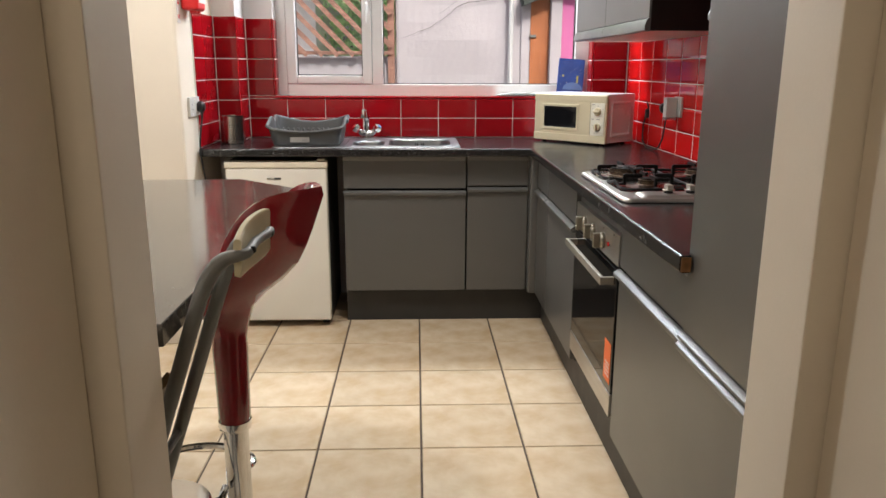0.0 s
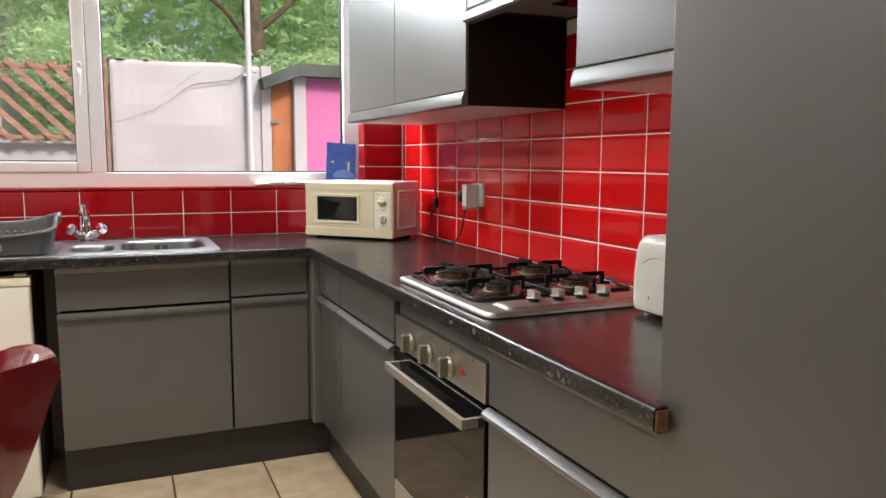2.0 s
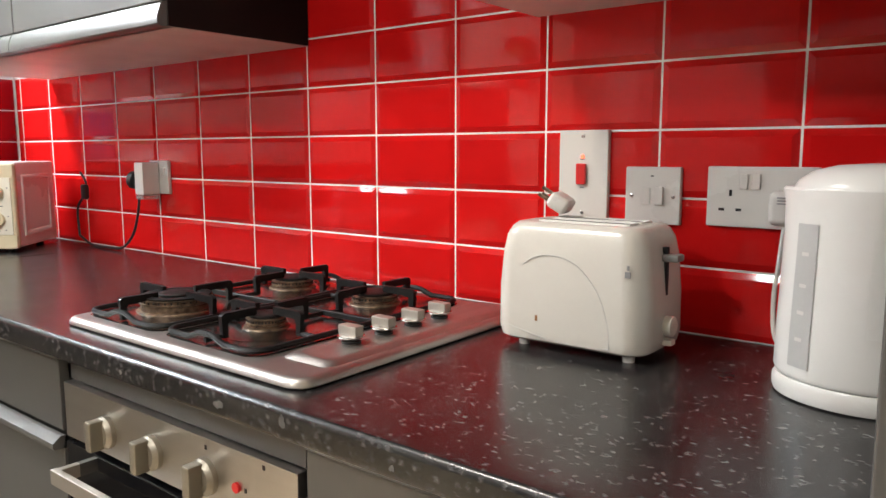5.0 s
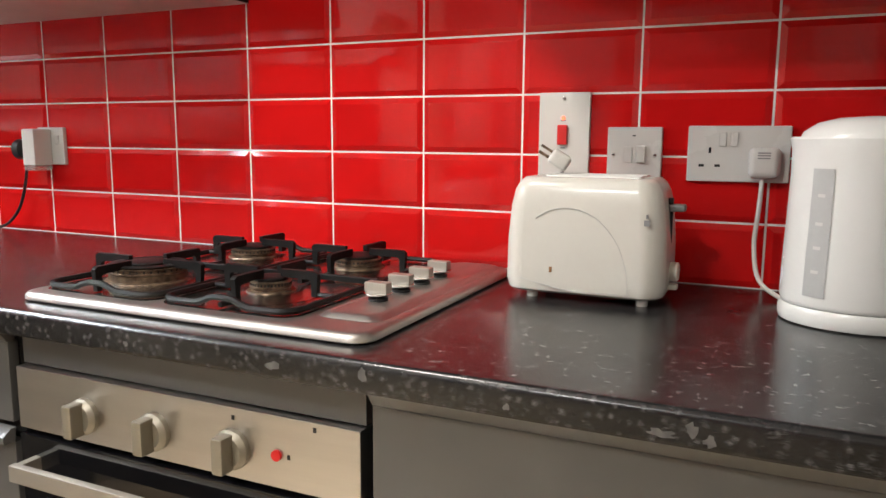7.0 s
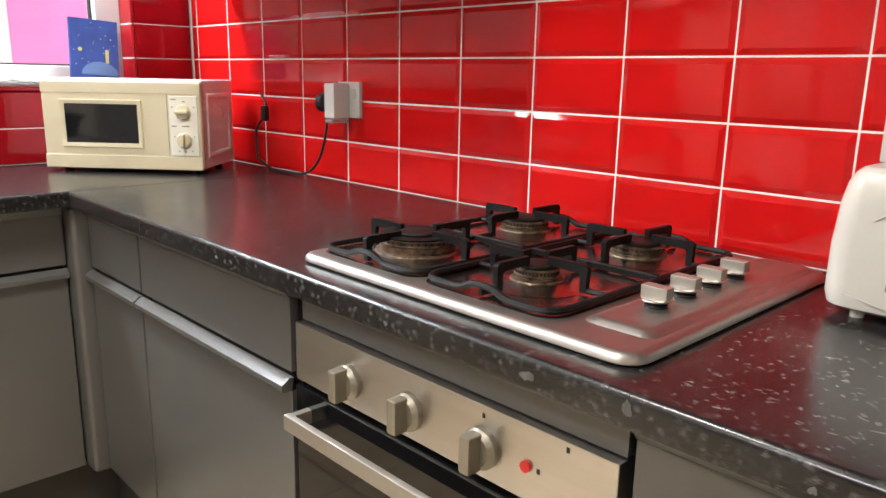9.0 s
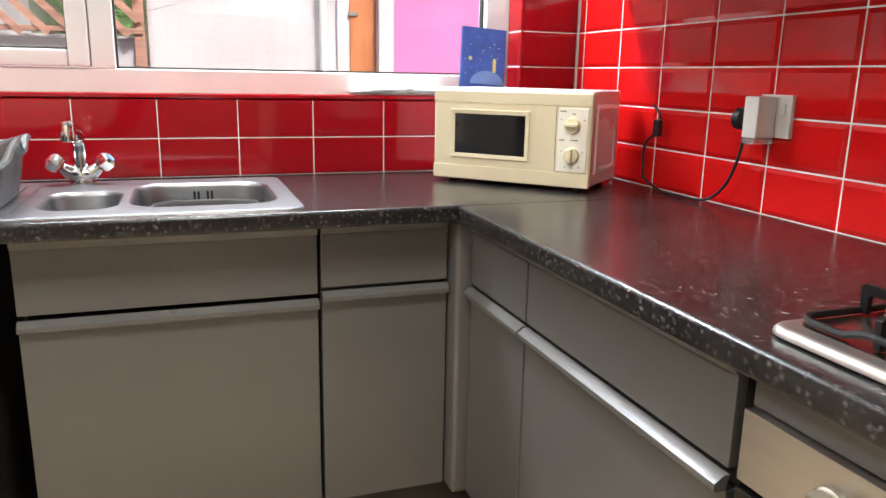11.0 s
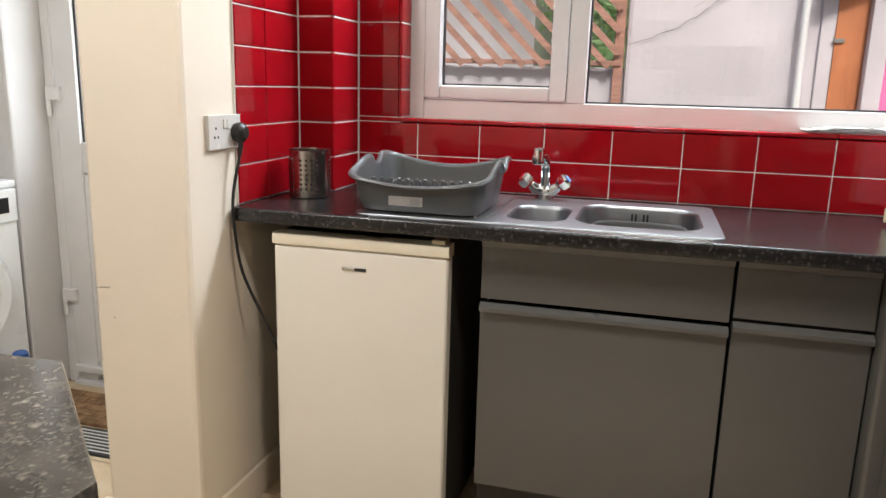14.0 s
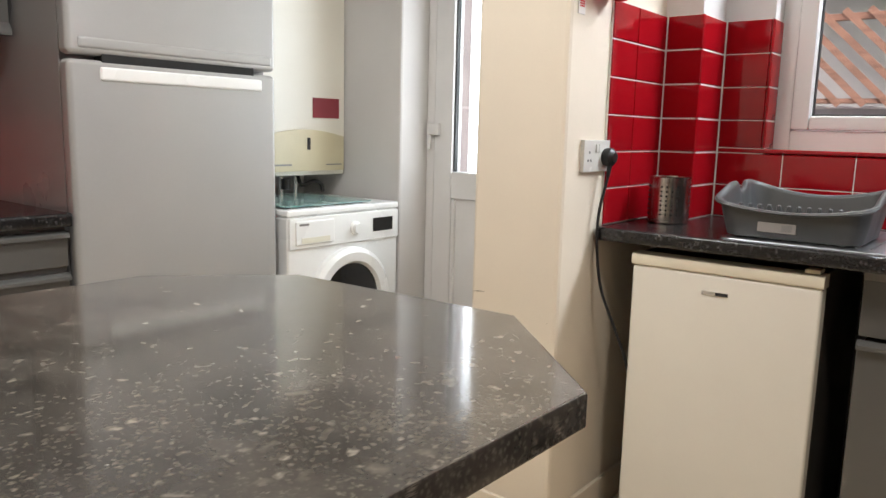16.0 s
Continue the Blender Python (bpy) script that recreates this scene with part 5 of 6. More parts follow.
# ---- microwave ----
mw = thing("microwave", "cream microwave oven with two dials, set across the corner", "microwave", (0.775, 4.165, WT, 0, 0, -47.0))
W, D, H0, H1 = 0.437, 0.262, 0.012, 0.250
part("case", box(B(), 0.003, W - 0.003, 0.02, D, H0, H1, 0.006), M_WASH, mw, "white steel case")
fr1 = part("front", box(B(), 0, W, 0, 0.024, H0 - 0.002, H1 - 0.004, 0.008, 3), M_CREAMPL, mw)
part("door_line", box(B(), 0.345, 0.3465, -0.0008, 0.002, H0 + 0.004, H1 - 0.01), M_INK, fr1)
part("ledge", box(B(), 0.001, W - 0.001, -0.002, 0.004, H0, 0.048, 0.002), M_CREAMPL, fr1)
part("top_ledge", box(B(), 0.001, W - 0.001, -0.0015, 0.004, 0.212, H1 - 0.008, 0.002), M_CREAMPL, fr1)
wf = part("window_frame", ring_loft(B(), [[(x, y, z) for x, z in ((0.052 + i, 0.068 + i), (0.276 - i, 0.068 + i), (0.276 - i, 0.196 - i), (0.052 + i, 0.196 - i))] for i, y in ((0, -0.0005), (0.002, -0.004), (0.012, -0.002), (0.014, 0.003))], False, False), M_CREAMPL, fr1)
part("window", box(B(), 0.064, 0.264, -0.0012, 0.004, 0.080, 0.184), M_GLASSBLACK, fr1, "dark door window")
cpn = part("control_panel", box(B(), 0.351, 0.428, -0.003, 0.003, 0.050, 0.208, 0.002), M_PALEPL, fr1, "pale control panel")
for z, flat_grip in ((0.166, True), (0.092, False)):
    k = part("dial", lathe(B(), [(0.020, -0.003), (0.020, -0.008), (0.017, -0.012)], (0.390, 0, z), 22, "y"), M_CREAMPL, cpn, "cream dial")
    part("grip", box(B(), *((0.372, 0.408) if flat_grip else (0.385, 0.395)), -0.024, -0.011, *((z - 0.004, z + 0.006) if flat_grip else (z - 0.017, z + 0.017)), 0.003), M_CREAMPL, k)
for z, x0, x1 in ((0.198, 0.356, 0.372), (0.192, 0.388, 0.396), (0.128, 0.357, 0.37), (0.128, 0.385, 0.405), (0.061, 0.372, 0.376), (0.060, 0.39, 0.394), (0.062, 0.408, 0.412), (0.178, 0.358, 0.362), (0.178, 0.417, 0.421), (0.10, 0.362, 0.365), (0.10, 0.416, 0.419)):
    part("print", box(B(), x0, x1, -0.0036, -0.003, z, z + 0.003), M_INK, cpn)
bm = B()
ring_loft(bm, [[(W - 0.0032 + d, y, z) for y, z in ((0.05 + i, 0.04 + i), (D - 0.03 - i, 0.04 + i), (D - 0.03 - i, 0.215 - i), (0.05 + i, 0.215 - i))] for i, d in ((0, 0), (0.004, 0.003), (0.012, 0.0032), (0.016, 0.0005))], False, False)
part("side_pressing", bm, M_WASH, mw)
for x in (0.04, W - 0.04):
    for y in (0.04, D - 0.04):
        part("foot", lathe(B(), [(0.011, 0), (0.012, H0 + 0.001)], (x, y, 0), 10), M_BLACK, mw)

# ---- sink, tap, rack, cutlery pot ----
sink = thing("sink", "stainless steel one-and-a-half bowl sink with drainer", "sink")
SX0, SX1, SY0, SY1, SZ = -0.535, 0.368, 3.792, 4.288, WT + 0.004
SM, LG = (-0.083, 3.985, 0.080, 0.125), (0.170, 4.035, 0.156, 0.172)


def loop(bm, pts):
    vs = [bm.verts.new(p) for p in pts]
    return [bm.edges.new((vs[i], vs[(i + 1) % len(vs)])) for i in range(len(vs))]


bm = B()
outer = rounded((SX1 - SX0) / 2 - 0.006, (SY1 - SY0) / 2 - 0.006, 0.024, SZ, 6, (SX0 + SX1) / 2, (SY0 + SY1) / 2)
es = loop(bm, outer) + loop(bm, rounded(SM[2], SM[3], 0.06, SZ, 6, SM[0], SM[1])) + loop(bm, rounded(LG[2], LG[3], 0.075, SZ, 6, LG[0], LG[1]))
bmesh.ops.triangle_fill(bm, use_beauty=True, use_dissolve=False, edges=es)
part("deck", bm, M_SINK, sink)
bm = B()
ring_loft(bm, [rounded((SX1 - SX0) / 2 - i, (SY1 - SY0) / 2 - i, 0.03 - i, WT + h, 6, (SX0 + SX1) / 2, (SY0 + SY1) / 2) for i, h in ((0, 0.0005), (0.0012, 0.003), (0.006, 0.004))], False, False)
part("rim", bm, M_SINK, sink)
for (cx, cy, hx, hy), r, deep, kind in ((SM, 0.06, 0.11, "small_bowl"), (LG, 0.075, 0.165, "large_bowl")):
    rg = [rounded(hx - i, hy - i, r - i * 0.6, SZ - d, 6, cx, cy) for i, d in ((0, 0), (0.004, 0.003), (0.007, 0.012), (0.014, deep * 0.7), (0.024, deep * 0.93), (0.05, deep))]
    bowl = part(kind, ring_loft(B(), rg, False, True), M_SINK, sink)
    part("waste", lathe(B(), [(0.035, 0.002), (0.03, 0.003), (0.02, 0.001)], (cx, cy, SZ - deep), 20), M_CHROME, bowl)
for x in (0.148, 0.158, 0.180, 0.190):
    part("overflow_slot", box(B(), x, x + 0.0055, LG[1] + LG[3] - 0.0145, LG[1] + LG[3] - 0.009, WT - 0.036, WT - 0.016), M_DARK, sink)
for k in range(11):
    x = SX0 + 0.03 + k * 0.031
    part("drainer_rib", tube(B(), [(x, SY0 + 0.05, SZ + 0.0005), (x, SY1 - 0.08, SZ + 0.0005)], 0.003, 6), M_SINK, sink)
bm = B()
ring_loft(bm, [rounded(0.128 - i, 0.118 - i, 0.06, z, 6, LG[0] + 0.004, LG[1] - 0.028) for i, z in ((0.028, WT - 0.135), (0.012, WT - 0.030), (0.007, WT - 0.025), (0.010, WT - 0.024), (0.014, WT - 0.032), (0.026, WT - 0.125))], True, True)
tagged(part("washing_up_bowl", bm, M_RACK, None, "grey plastic washing-up bowl inside the sink"), "", "bowl")

tap = thing("mixer_tap", "chrome kitchen mixer tap with two crosshead handles", "tap")
TX, TY = -0.108, 4.246
part("base", lathe(B(), [(0.030, 0.003), (0.030, 0.008), (0.018, 0.014), (0.016, 0.032)], (TX, TY, WT), 20), M_CHROME, tap)
part("body", tube(B(), bend([(TX - 0.042, TY - 0.004, WT + 0.046), (TX - 0.02, TY, WT + 0.030), (TX, TY, WT + 0.026), (TX + 0.02, TY, WT + 0.030), (TX + 0.042, TY - 0.004, WT + 0.046)]), [0.012 + 0.011 * math.sin(math.pi * k / 24) for k in range(25)], 14), M_CHROME, tap)
part("spout", tube(B(), bend([(TX, TY, WT + 0.03), (TX, TY, WT + 0.09), (TX - 0.001, TY - 0.012, WT + 0.118), (TX - 0.003, TY - 0.05, WT + 0.140), (TX - 0.005, TY - 0.10, WT + 0.148), (TX - 0.006, TY - 0.125, WT + 0.146)]), 0.0155, 14), M_CHROME, tap)
part("nozzle", lathe(B(), [(0.014, 0.118), (0.0165, 0.121), (0.0165, 0.150), (0.013, 0.161), (0.004, 0.164)], (TX - 0.006, TY - 0.132, WT), 16), M_CHROME, tap)
for s, tint in ((-1, None), (1, M_LBLUE)):
    c = Vector((TX + s * 0.050, TY - 0.006, WT + 0.052))
    ax = Vector((s * 0.75, -0.1, 0.65)).normalized()
    bm = B()
    d, u, v = basis(ax)
    star = lambda h, k: [c + ax * h + (0.025 if i % 2 == 0 else 0.021) * k * (math.cos(i * math.pi / 6) * u + math.sin(i * math.pi / 6) * v) for i in range(12)]
    ring_loft(bm, [star(-0.006, 0.8), star(0.002, 1.0), star(0.018, 1.0), star(0.024, 0.75)])
    k = part("tap_handle", bm, M_CHROME, tap)
    part("index_disc", tube(B(), [c + ax * 0.0242, c + ax * 0.0262], 0.011, 14), tint or M_REDPL, k, "blue index disc" if tint else "red index disc")

M_LABEL = mat("faded_pale_label", (0.30, 0.28, 0.265), 0.5, spread=0.05)
rack = thing("dish_rack", "empty grey plastic dish rack on the drainer", "dish rack", (-0.376, 3.972, SZ + 0.003))


def rim(x, y, hx, hy, low, high):
    """Rim height: low in front, rising along the ends to a high back, with a finger notch in each end."""
    mid = 1 - min(1.0, abs(x) / hx) ** 2
    s = min(1.0, max(0.0, (y + hy * 0.98) / (1.0 * hy)))
    s = s * s * (3 - 2 * s)
    end = abs(x) / hx > 0.9
    return low - 0.024 * mid + (high - low - 0.010 * mid) * s - (0.026 * math.exp(-(((y - 0.05) / 0.030) ** 4)) if end else 0.0)


def dense(pts, step=0.011):
    out = []
    for (x0, y0, z0), (x1, y1, z1) in zip(pts, pts[1:] + pts[:1]):
        n = max(1, int(round(math.hypot(x1 - x0, y1 - y0) / step)))
        out += [(x0 + (x1 - x0) * k / n, y0 + (y1 - y0) * k / n, z0) for k in range(n)]
    return out


outer_rings, hx, hy = [], 0.184, 0.168
for f, i in ((0.0, 0.030), (0.02, 0.025), (0.35, 0.017), (0.75, 0.009), (0.86, 0.006), (0.88, -0.003), (0.93, -0.007), (0.99, -0.004), (1.0, 0.002), (0.97, 0.008), (0.9, 0.012), (0.7, 0.014), (0.35, 0.022), (0.1, 0.031)):
    base = dense(rounded(hx, hy, 0.05, 0, 7))
    outer_rings.append([(x * (1 - i / hx), y * (1 - i / hy), f * rim(x, y, hx, hy, 0.096, 0.132)) for x, y, _ in base])
part("tub", ring_loft(B(), outer_rings, True, True), M_RACK, rack)
for k in range(12):
    part("prong", lathe(B(), [(0.007, 0.008), (0.0065, 0.074), (0.005, 0.081), (0.002, 0.083)], (-0.13 + k * 0.0235, -0.105, 0), 8), M_RACK, rack)
    part("prong", lathe(B(), [(0.007, 0.008), (0.0065, 0.058), (0.003, 0.064)], (-0.13 + k * 0.0235, 0.0, 0), 8), M_RACK, rack)
lb = part("label", box(B(), -0.070, 0.020, -0.1570, -0.1490, 0.018, 0.042), M_LABEL, rack, "pale barcode label", True)
for k in range(8):
    part("barcode_bar", box(B(), -0.012 + k * 0.003, -0.0105 + k * 0.003, -0.1576, -0.1568, 0.022, 0.038), M_INK, lb, flat=True)
pot = thing("cutlery_pot", "perforated steel cutlery holder, empty, on the worktop", "cutlery holder", (-0.762, 4.020, WT))
part("cup", lathe(B(), [(0.056, 0.0), (0.059, 0.003), (0.059, 0.134), (0.0605, 0.137), (0.058, 0.137), (0.057, 0.132), (0.057, 0.006)], (0, 0, 0), 36), M_HOB, pot)
bm = B()
for i in range(7):
    for k in range(24):
        a = 2 * math.pi * k / 24
        if k % 6 in (4, 5):
            continue
        c, n = Vector((0.0592 * math.cos(a), 0.0592 * math.sin(a), 0.028 + i * 0.0135)), Vector((math.cos(a), math.sin(a), 0))
        tube(bm, [c, c + n * 0.0006], 0.0032, 7)
tagged(part("perforations", bm, M_DARK, pot), kind="stuff")

# ---- on the window sill ----
book = thing("book", "dark blue hardback picture book leaning on the window", "book", (0.925, 4.372, 1.121, -6, 4, 0))
part("cover", box(B(), 0, 0.142, 0, 0.004, 0, 0.200, 0.001), M_BLUE, book)
part("pages", box(B(), 0.003, 0.139, 0.0041, 0.010, 0.003, 0.197), M_PAPER, book)
part("back_cover", box(B(), 0, 0.142, 0.0101, 0.013, 0, 0.200, 0.001), M_BLUE, book)
bm = B()
for k in range(26):
    x, z, r = rng.uniform(0.01, 0.13), rng.uniform(0.06, 0.19), rng.uniform(0.0008, 0.0018)
    lathe(bm, [(r, 0), (r, -0.0006)], (x, 0, z), 6, "y")
part("stars", bm, M_PAPER, book, "small white printed stars")
part("planet", lathe(B(), [(0.006, 0), (0.006, -0.0006)], (0.028, 0, 0.108), 12, "y"), M_YELLOW, book)
part("hill", ring_loft(B(), [[(0.085 + 0.055 * math.cos(radians(a)), y, 0.035 + 0.04 * math.sin(radians(a))) for a in range(0, 181, 15)] for y in (-0.0006, 0.0002)]), M_LBLUE, book, "pale blue printed hill")
part("figure", box(B(), 0.102, 0.112, -0.0009, 0.0002, 0.072, 0.112, 0.0003, 1), M_YELLOW, book, "plain yellow printed shape")
paper = thing("leaflets", "thin pile of creased paper leaflets on the sill", "paper")
for k in range(3):
    bm = B()
    x0, x1, y0, y1 = 0.60 + 0.03 * k, 0.90 - 0.015 * k, 4.350 + 0.004 * k, 4.442 - 0.004 * k
    ring_loft(bm, [[(x0 + (x1 - x0) * i / 12, y, 1.1185 + 0.0045 * k + 0.005 * (1 + noise.noise((i * 0.7, y * 20, k * 3.1)))) for i in range(13)] for y in (y0, (y0 + y1) / 2, y1)], False, False, False)
    part("sheet", bm, M_PAPER, paper)

# ---- cream socket, fridge flex, fire blanket, sign ----
ls = thing("double_socket", "white wall socket beside the tiles with a black plug", "socket")
part("face_plate", box(B(), XL - 0.011, XL + 0.002, 3.665, 3.812, 1.047, 1.133, 0.002), M_WHITE, ls)
for y, z in ((3.695, 1.10), (3.688, 1.078), (3.704, 1.078)):
    part("pin_hole", box(B(), XL + 0.0018, XL + 0.0026, y - 0.003, y + 0.003, z - 0.003, z + 0.003), M_DARK, ls)
part("rocker", box(B(), XL + 0.001, XL + 0.006, 3.728, 3.740, 1.100, 1.122, 0.0015), M_WHITE, ls)
part("rocker", box(B(), XL + 0.001, XL + 0.006, 3.743, 3.755, 1.100, 1.122, 0.0015), M_WHITE, ls)
bp = thing("plug", "black mains plug of the fridge with its flex", "plug")
part("plug_body", lathe(B(), [(0.023, 0.0), (0.026, 0.008), (0.025, 0.022), (0.015, 0.032)], (XL + 0.002, 3.785, 1.087), 16, "x"), M_BLACK, bp)
part("cable_guard", tube(B(), [(XL + 0.02, 3.782, 1.07), (XL + 0.018, 3.778, 1.03)], [0.008, 0.005], 8), M_BLACK, bp)
part("cable", tube(B(), bend([(XL + 0.018, 3.778, 1.03), (XL + 0.010, 3.752, 0.93), (XL + 0.012, 3.748, 0.84), (XL + 0.03, 3.752, 0.72), (XL + 0.075, 3.77, 0.60), (XL + 0.10, 3.80, 0.50), (XL + 0.105, 3.83, 0.40), (XL + 0.095, 3.95, 0.1)]), 0.0042, 8), M_BLACK, bp, "black fridge flex")
fb = thing("fire_blanket", "red wall-mounted fire blanket case with a pale label", "fire blanket")
part("case", box(B(), XL - 0.009, XL + 0.068, 3.665, 3.790, 1.508, 1.735, 0.014, 3), M_REDPL, fb)
part("label", box(B(), XL + 0.0675, XL + 0.0692, 3.682, 3.775, 1.54, 1.69), M_PAPER, fb, "white and yellow label")
part("label_top", box(B(), XL + 0.0685, XL + 0.0698, 3.682, 3.775, 1.635, 1.69), M_YELLOW, fb)
for y in (3.70, 3.75):
    part("pull_tape", box(B(), XL + 0.02, XL + 0.05, y, y + 0.018, 1.498, 1.509, 0.002), M_REDPL, fb)
part("black_clip", box(B(), XL + 0.066, XL + 0.080, 3.755, 3.785, 1.65, 1.73, 0.004), M_BLACK, fb)
part("hook", tube(B(), bend([(XL + 0.02, 3.72, 1.732), (XL + 0.025, 3.725, 1.75), (XL + 0.035, 3.735, 1.75), (XL + 0.04, 3.74, 1.732)]), 0.003, 6), M_CHROME, fb)
sg = thing("fire_sign", "narrow white safety notice with red print", "sign")
part("board", box(B(), XL - 0.0105, XL - 0.007, 3.612, 3.648, 1.452, 1.665, 0.001), M_PAPER, sg)
for z in (1.47, 1.476, 1.482, 1.53, 1.545, 1.56, 1.60, 1.615, 1.63, 1.645):
    part("print", box(B(), XL - 0.0072, XL - 0.0064, 3.618, 3.642, z, z + (0.004 if z < 1.5 else 0.009)), M_REDPL, sg)

# ---- bar stool ----
stool = thing("bar_stool", "glossy dark red plastic bar stool on a chrome pole", "bar stool", (-0.264, 1.80, 0, 0, 0, -14))


BACK = ((0.040, 0.690), (0.047, 0.722), (0.062, 0.765), (0.092, 0.797), (0.134, 0.830), (0.170, 0.868), (0.190, 0.905), (0.208, 0.948), (0.224, 0.992), (0.233, 1.016), (0.229, 1.033), (0.214, 1.030), (0.196, 1.000), (0.175, 0.950), (0.155, 0.905), (0.115, 0.866), (0.068, 0.836), (0.020, 0.826))
FRONT = ((0.04, 0.69), (0.044, 0.716), (0.061, 0.738), (0.089, 0.752), (0.111, 0.764), (0.124, 0.774), (0.131, 0.78), (0.137, 0.784), (0.141, 0.788), (0.141, 0.796), (0.135, 0.802), (0.128, 0.8), (0.12, 0.796), (0.111, 0.794), (0.097, 0.792), (0.075, 0.792), (0.047, 0.793), (0.02, 0.796))


def seat_ring(i):
    """Ring i of the scooped seat, from its neck round the rolled rim to the inside: low in front, a rounded high back."""
    out = []
    for k in range(48):
        a = 2 * math.pi * k / 48
        w = max(0.0, (math.cos(a) + 0.10) / 1.10)
        w = w * w * (3 - 2 * w)
        (rb, zb), (rf, zf) = BACK[i], FRONT[i]
        r, z = rf + (rb - rf) * w, zf + (zb - zf) * w
        side = 1 - 0.42 * abs(math.sin(a)) * min(1.0, r / 0.15)
        out.append((r * side * math.cos(a), r * side * math.sin(a), z))
    return out


rings = [[(r * math.cos(2 * math.pi * k / 48), r * math.sin(2 * math.pi * k / 48), z) for k in range(48)] for r, z in ((0.034, 0.488), (0.036, 0.50), (0.037, 0.56), (0.038, 0.62), (0.039, 0.66))]
rings += [seat_ring(i) for i in range(len(BACK))]
part("seat", ring_loft(B(), rings), M_STOOL, stool)
part("collar", lathe(B(), [(0.036, 0.470), (0.037, 0.476), (0.037, 0.490)], (0, 0, 0), 24), M_CHROME, stool)
part("pole", lathe(B(), [(0.028, 0.02), (0.028, 0.47)], (0, 0, 0), 24), M_CHROME, stool)
part("base", lathe(B(), [(0.195, 0.0), (0.195, 0.006), (0.16, 0.014), (0.06, 0.030), (0.034, 0.05)], (0, 0, 0), 40), M_CHROME, stool)
fr2 = [(-0.02, -0.03, 0.33)] + [(-0.12 + 0.145 * math.cos(a), 0.145 * math.sin(a), 0.33) for a in [radians(-40 - k * 28) for k in range(11)]] + [(-0.02, 0.03, 0.33)]
part("foot_rest", tube(B(), bend(fr2, 3), 0.009, 8), M_CHROME, stool)

# ---- folding chair ----
chair = thing("folding_chair", "tall folding chair, grey tube frame and cream backrest", "chair")
CY0, CY1 = 1.345, 1.510
leg = [(-0.50, 0.012), (-0.378, 0.36), (-0.255, 0.717), (-0.196, 0.890), (-0.172, 0.950), (-0.145, 0.982)]
across = [(-0.112, CY0 + 0.012, 0.990), (-0.112, (CY0 + CY1) / 2, 0.992), (-0.102, CY1 - 0.012, 0.994)]
hoop = [(x, CY0, z) for x, z in leg] + across + [(x, CY1, z) for x, z in leg[::-1]]
part("back_hoop", tube(B(), bend(hoop, 7), [0.0125 - 0.0045 * math.exp(-((k - 49) / 12) ** 4) for k in range(99)], 12), M_ALU, chair, "bent grey tube hoop")
for y in (CY0, CY1):
    part("front_leg", tube(B(), [(-0.50, y + 0.022, 0.64), (-0.36, y + 0.022, 0.42), (-0.10, y + 0.022, 0.012)], 0.011, 10), M_ALU, chair)
    for x, dy in ((-0.505, 0.0), (-0.10, 0.022)):
        part("foot_cap", lathe(B(), [(0.015, 0.0), (0.015, 0.02)], (x, y + dy, 0), 10), M_BLACK, chair)
rows = []
for k in range(17):
    t = k / 16
    y, bow = CY0 + 0.002 + (CY1 - CY0 - 0.004) * t, 0.010 + 0.014 * t - 0.008 * math.sin(math.pi * t)
    top, low = 1.014 + 0.018 * t + 0.006 * math.sin(math.pi * t) ** 0.6, 0.956 - 0.008 * math.sin(math.pi * t) ** 0.6
    rows.append([(-0.140 + bow, y, low), (-0.133 + bow, y, low - 0.002), (-0.129 + bow, y, low + 0.006), (-0.126 + bow, y, top - 0.004), (-0.129 + bow, y, top), (-0.136 + bow, y, top), (-0.139 + bow, y, top - 0.005)])
bk = part("backrest", ring_loft(B(), rows), M_CHAIR, chair, "cream plastic backrest")
for y, x in ((CY0 + 0.022, -0.102), (CY1 - 0.030, -0.096)):
    part("rivet", lathe(B(), [(0.0055, -0.006), (0.0055, 0.001), (0.003, 0.003)], (x, y, 0.993), 10, "x"), M_IRON, bk)
slab = [(-0.300, 0.735), (-0.288, 0.728), (-0.385, 0.535), (-0.400, 0.530), (-0.407, 0.540)]
part("seat", extrude_profile(B(), slab, 1.358, 1.497, "y"), M_BROWNSEAT, chair, "folded brown seat panel")
for z, x in ((0.28, -0.405), (0.612, -0.29)):
    part("cross_rod", tube(B(), [(x, CY0, z), (x, CY1, z)], 0.008, 8), M_ALU, chair)

# ---- wall and floor tiles ----


def split(lines, lo, hi):
    return [lo] + [v for v in lines if lo + 0.02 < v < hi - 0.02] + [hi]


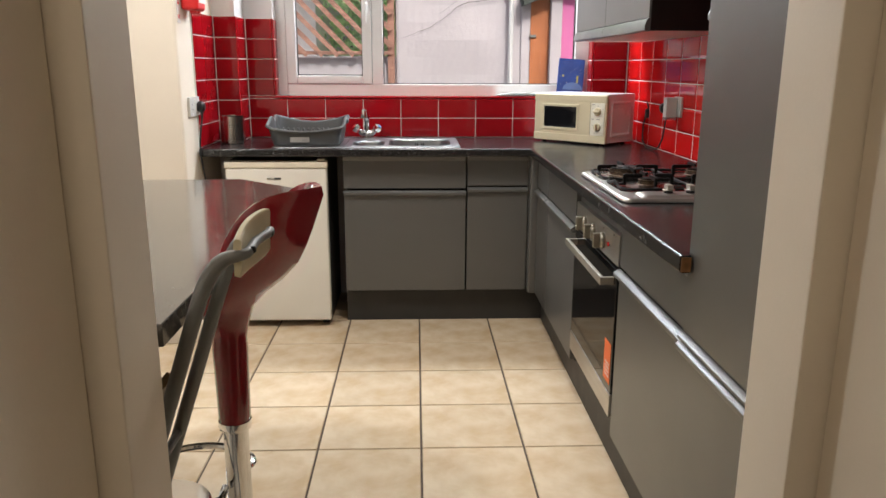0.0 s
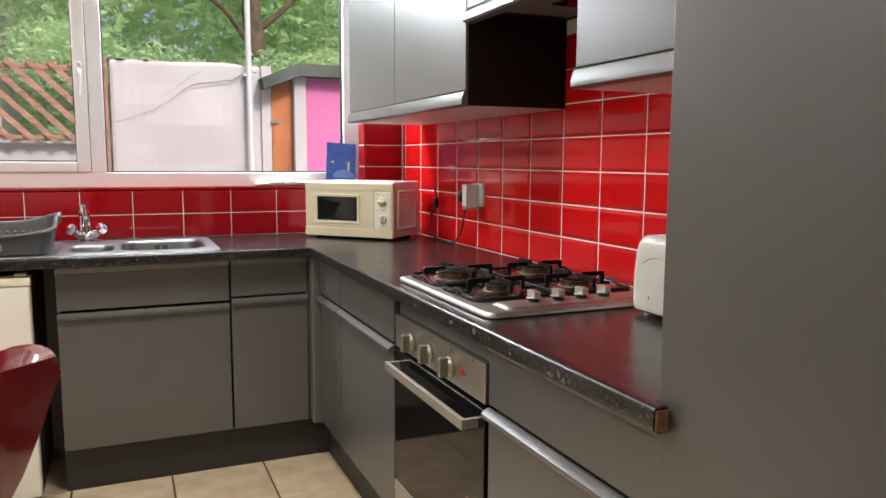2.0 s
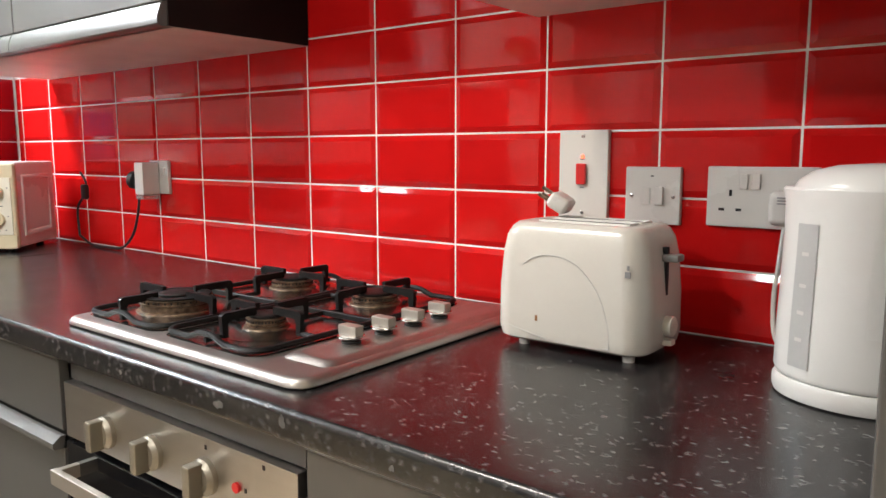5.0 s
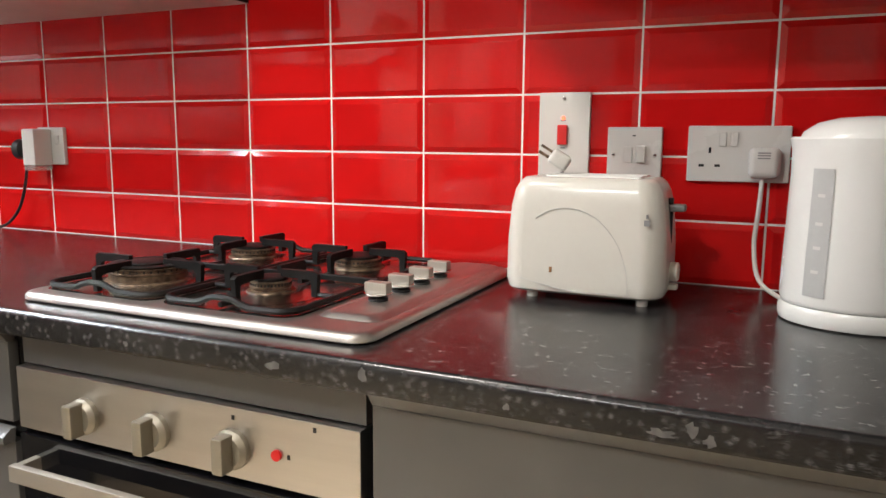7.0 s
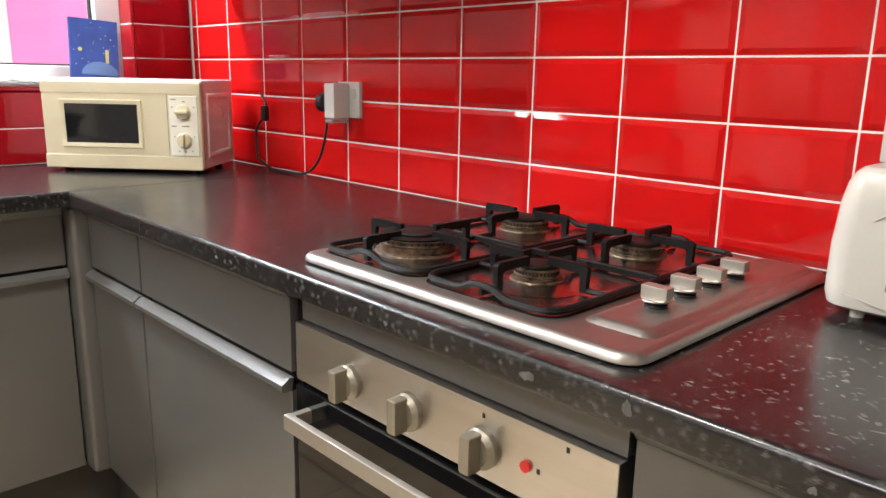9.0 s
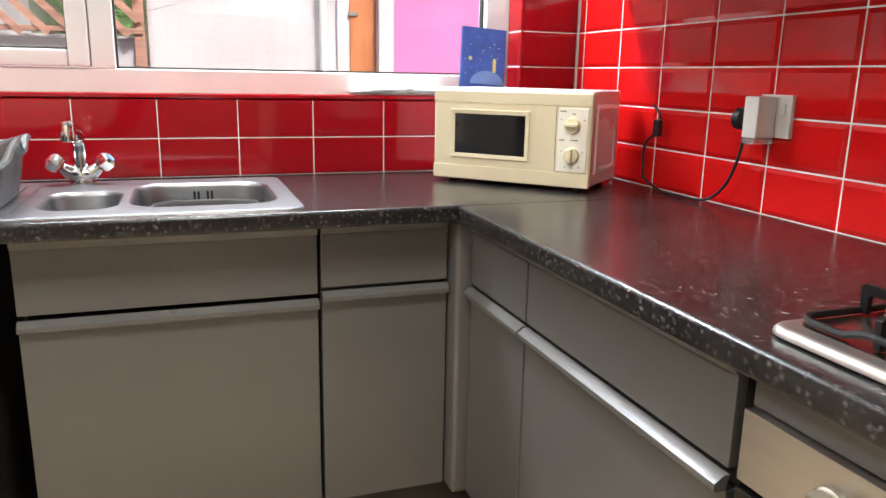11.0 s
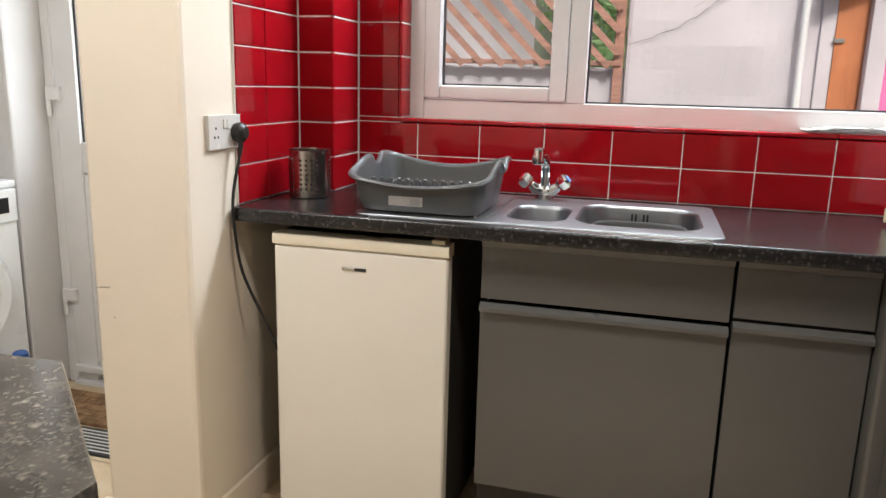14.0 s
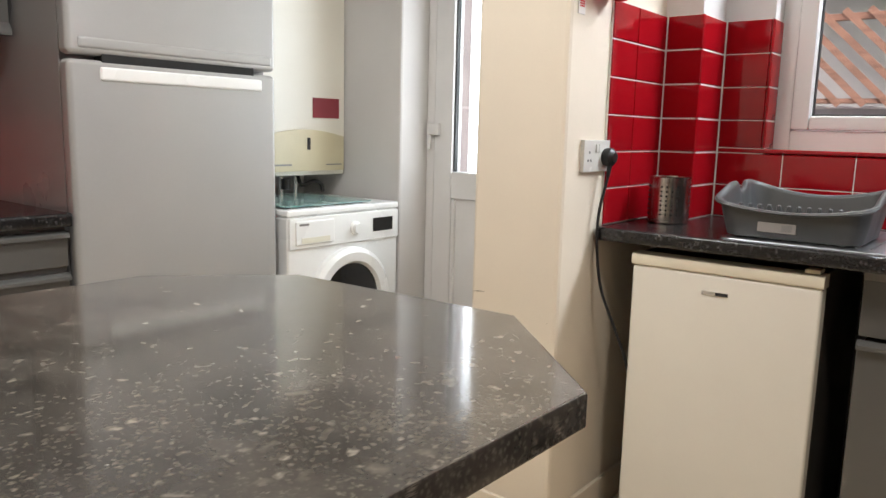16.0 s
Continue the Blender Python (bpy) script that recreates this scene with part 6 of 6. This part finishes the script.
tiles(wall_east, (XR + 0.0085, 0, 0), [-y for y in split(COLR, 1.71, YB)][::-1], split(ROW, WT, 1.62), (0, -1, 0), (-1, 0, 0),
      skip=lambda u, v: (-u > 2.9 and v > UZ + 0.06) or (-u < 2.32 and v > UZ + 0.06))
# window side: the tile colour itself carries this wall's shade
tiles(wall_north, (0, YB + 0.0085, 0), split(COLB, -0.745, XR), ROW[:3] + [WZ0 + 0.008], (1, 0, 0), (0, -1, 0), material=M_RED_DIM, bevel=0.003)
tiles(wall_north, (0, YB + 0.0085, 0), [-0.745, WX0 - 0.004], [WZ0 + 0.008] + ROW[3:7], (1, 0, 0), (0, -1, 0), material=M_RED_DIM, bevel=0.003)
tiles(wall_north, (0, YB + 0.0085, 0), [WX1 + 0.004, XR], [WZ0 + 0.008] + ROW[3:6], (1, 0, 0), (0, -1, 0), material=M_RED_DIM, bevel=0.003)
tiles(wall_north, (WX0 - 0.0035, 0, 0), [YB, FY0], [WZ0 + 0.008] + ROW[3:7], (0, 1, 0), (1, 0, 0), material=M_RED_DIM, bevel=0.003)
tiles(wall_north, (WX1 + 0.0035, 0, 0), [-FY0, -YB], [WZ0 + 0.008] + ROW[3:6], (0, -1, 0), (-1, 0, 0), material=M_RED_DIM, bevel=0.003)
tiles(wall_north, (0, 0, WZ0 - 0.001), split([v + 0.004 for v in COLB], WX0, WX1), [YB, FY0], (1, 0, 0), (0, 0, 1), material=M_RED_DIM, bevel=0.003, v_axis=(0, 1, 0))
tiles(wall_nib, (XL - 0.0085, 0, 0), [3.80, 3.958, 4.160], ROW[:7], (0, 1, 0), (1, 0, 0), material=M_RED_DIM, bevel=0.003)
tiles(wall_boxing, (0, 4.1655, 0), [XL, -0.7455], ROW[:7], (1, 0, 0), (0, -1, 0), material=M_RED_DIM, bevel=0.003)
tiles(wall_boxing, (-0.754, 0, 0), [4.158, YB], ROW[:7], (0, 1, 0), (1, 0, 0), material=M_RED_DIM, bevel=0.003)
part("grout", box(B(), -2.652, -2.645, 1.26, 2.85, WT, UZ + 0.02), M_GROUT, wall_west, "white tile joints", True)
tiles(wall_west, (-2.647, 0, 0), split([1.26 + 0.2013 * k for k in range(9)], 1.26, 2.85), ROW[:6], (0, 1, 0), (1, 0, 0))
tiles(floor, (0, 0, -0.0075), split([0.165 + 0.354 * k for k in range(-9, 5)], -2.65, XR + 0.01), split([3.546 + 0.334 * k for k in range(-8, 4)], 1.0, 4.40), (1, 0, 0), (0, 0, 1), M_FLOOR, bevel=0.002, lift=0.0075, gap=0.006, v_axis=(0, 1, 0))
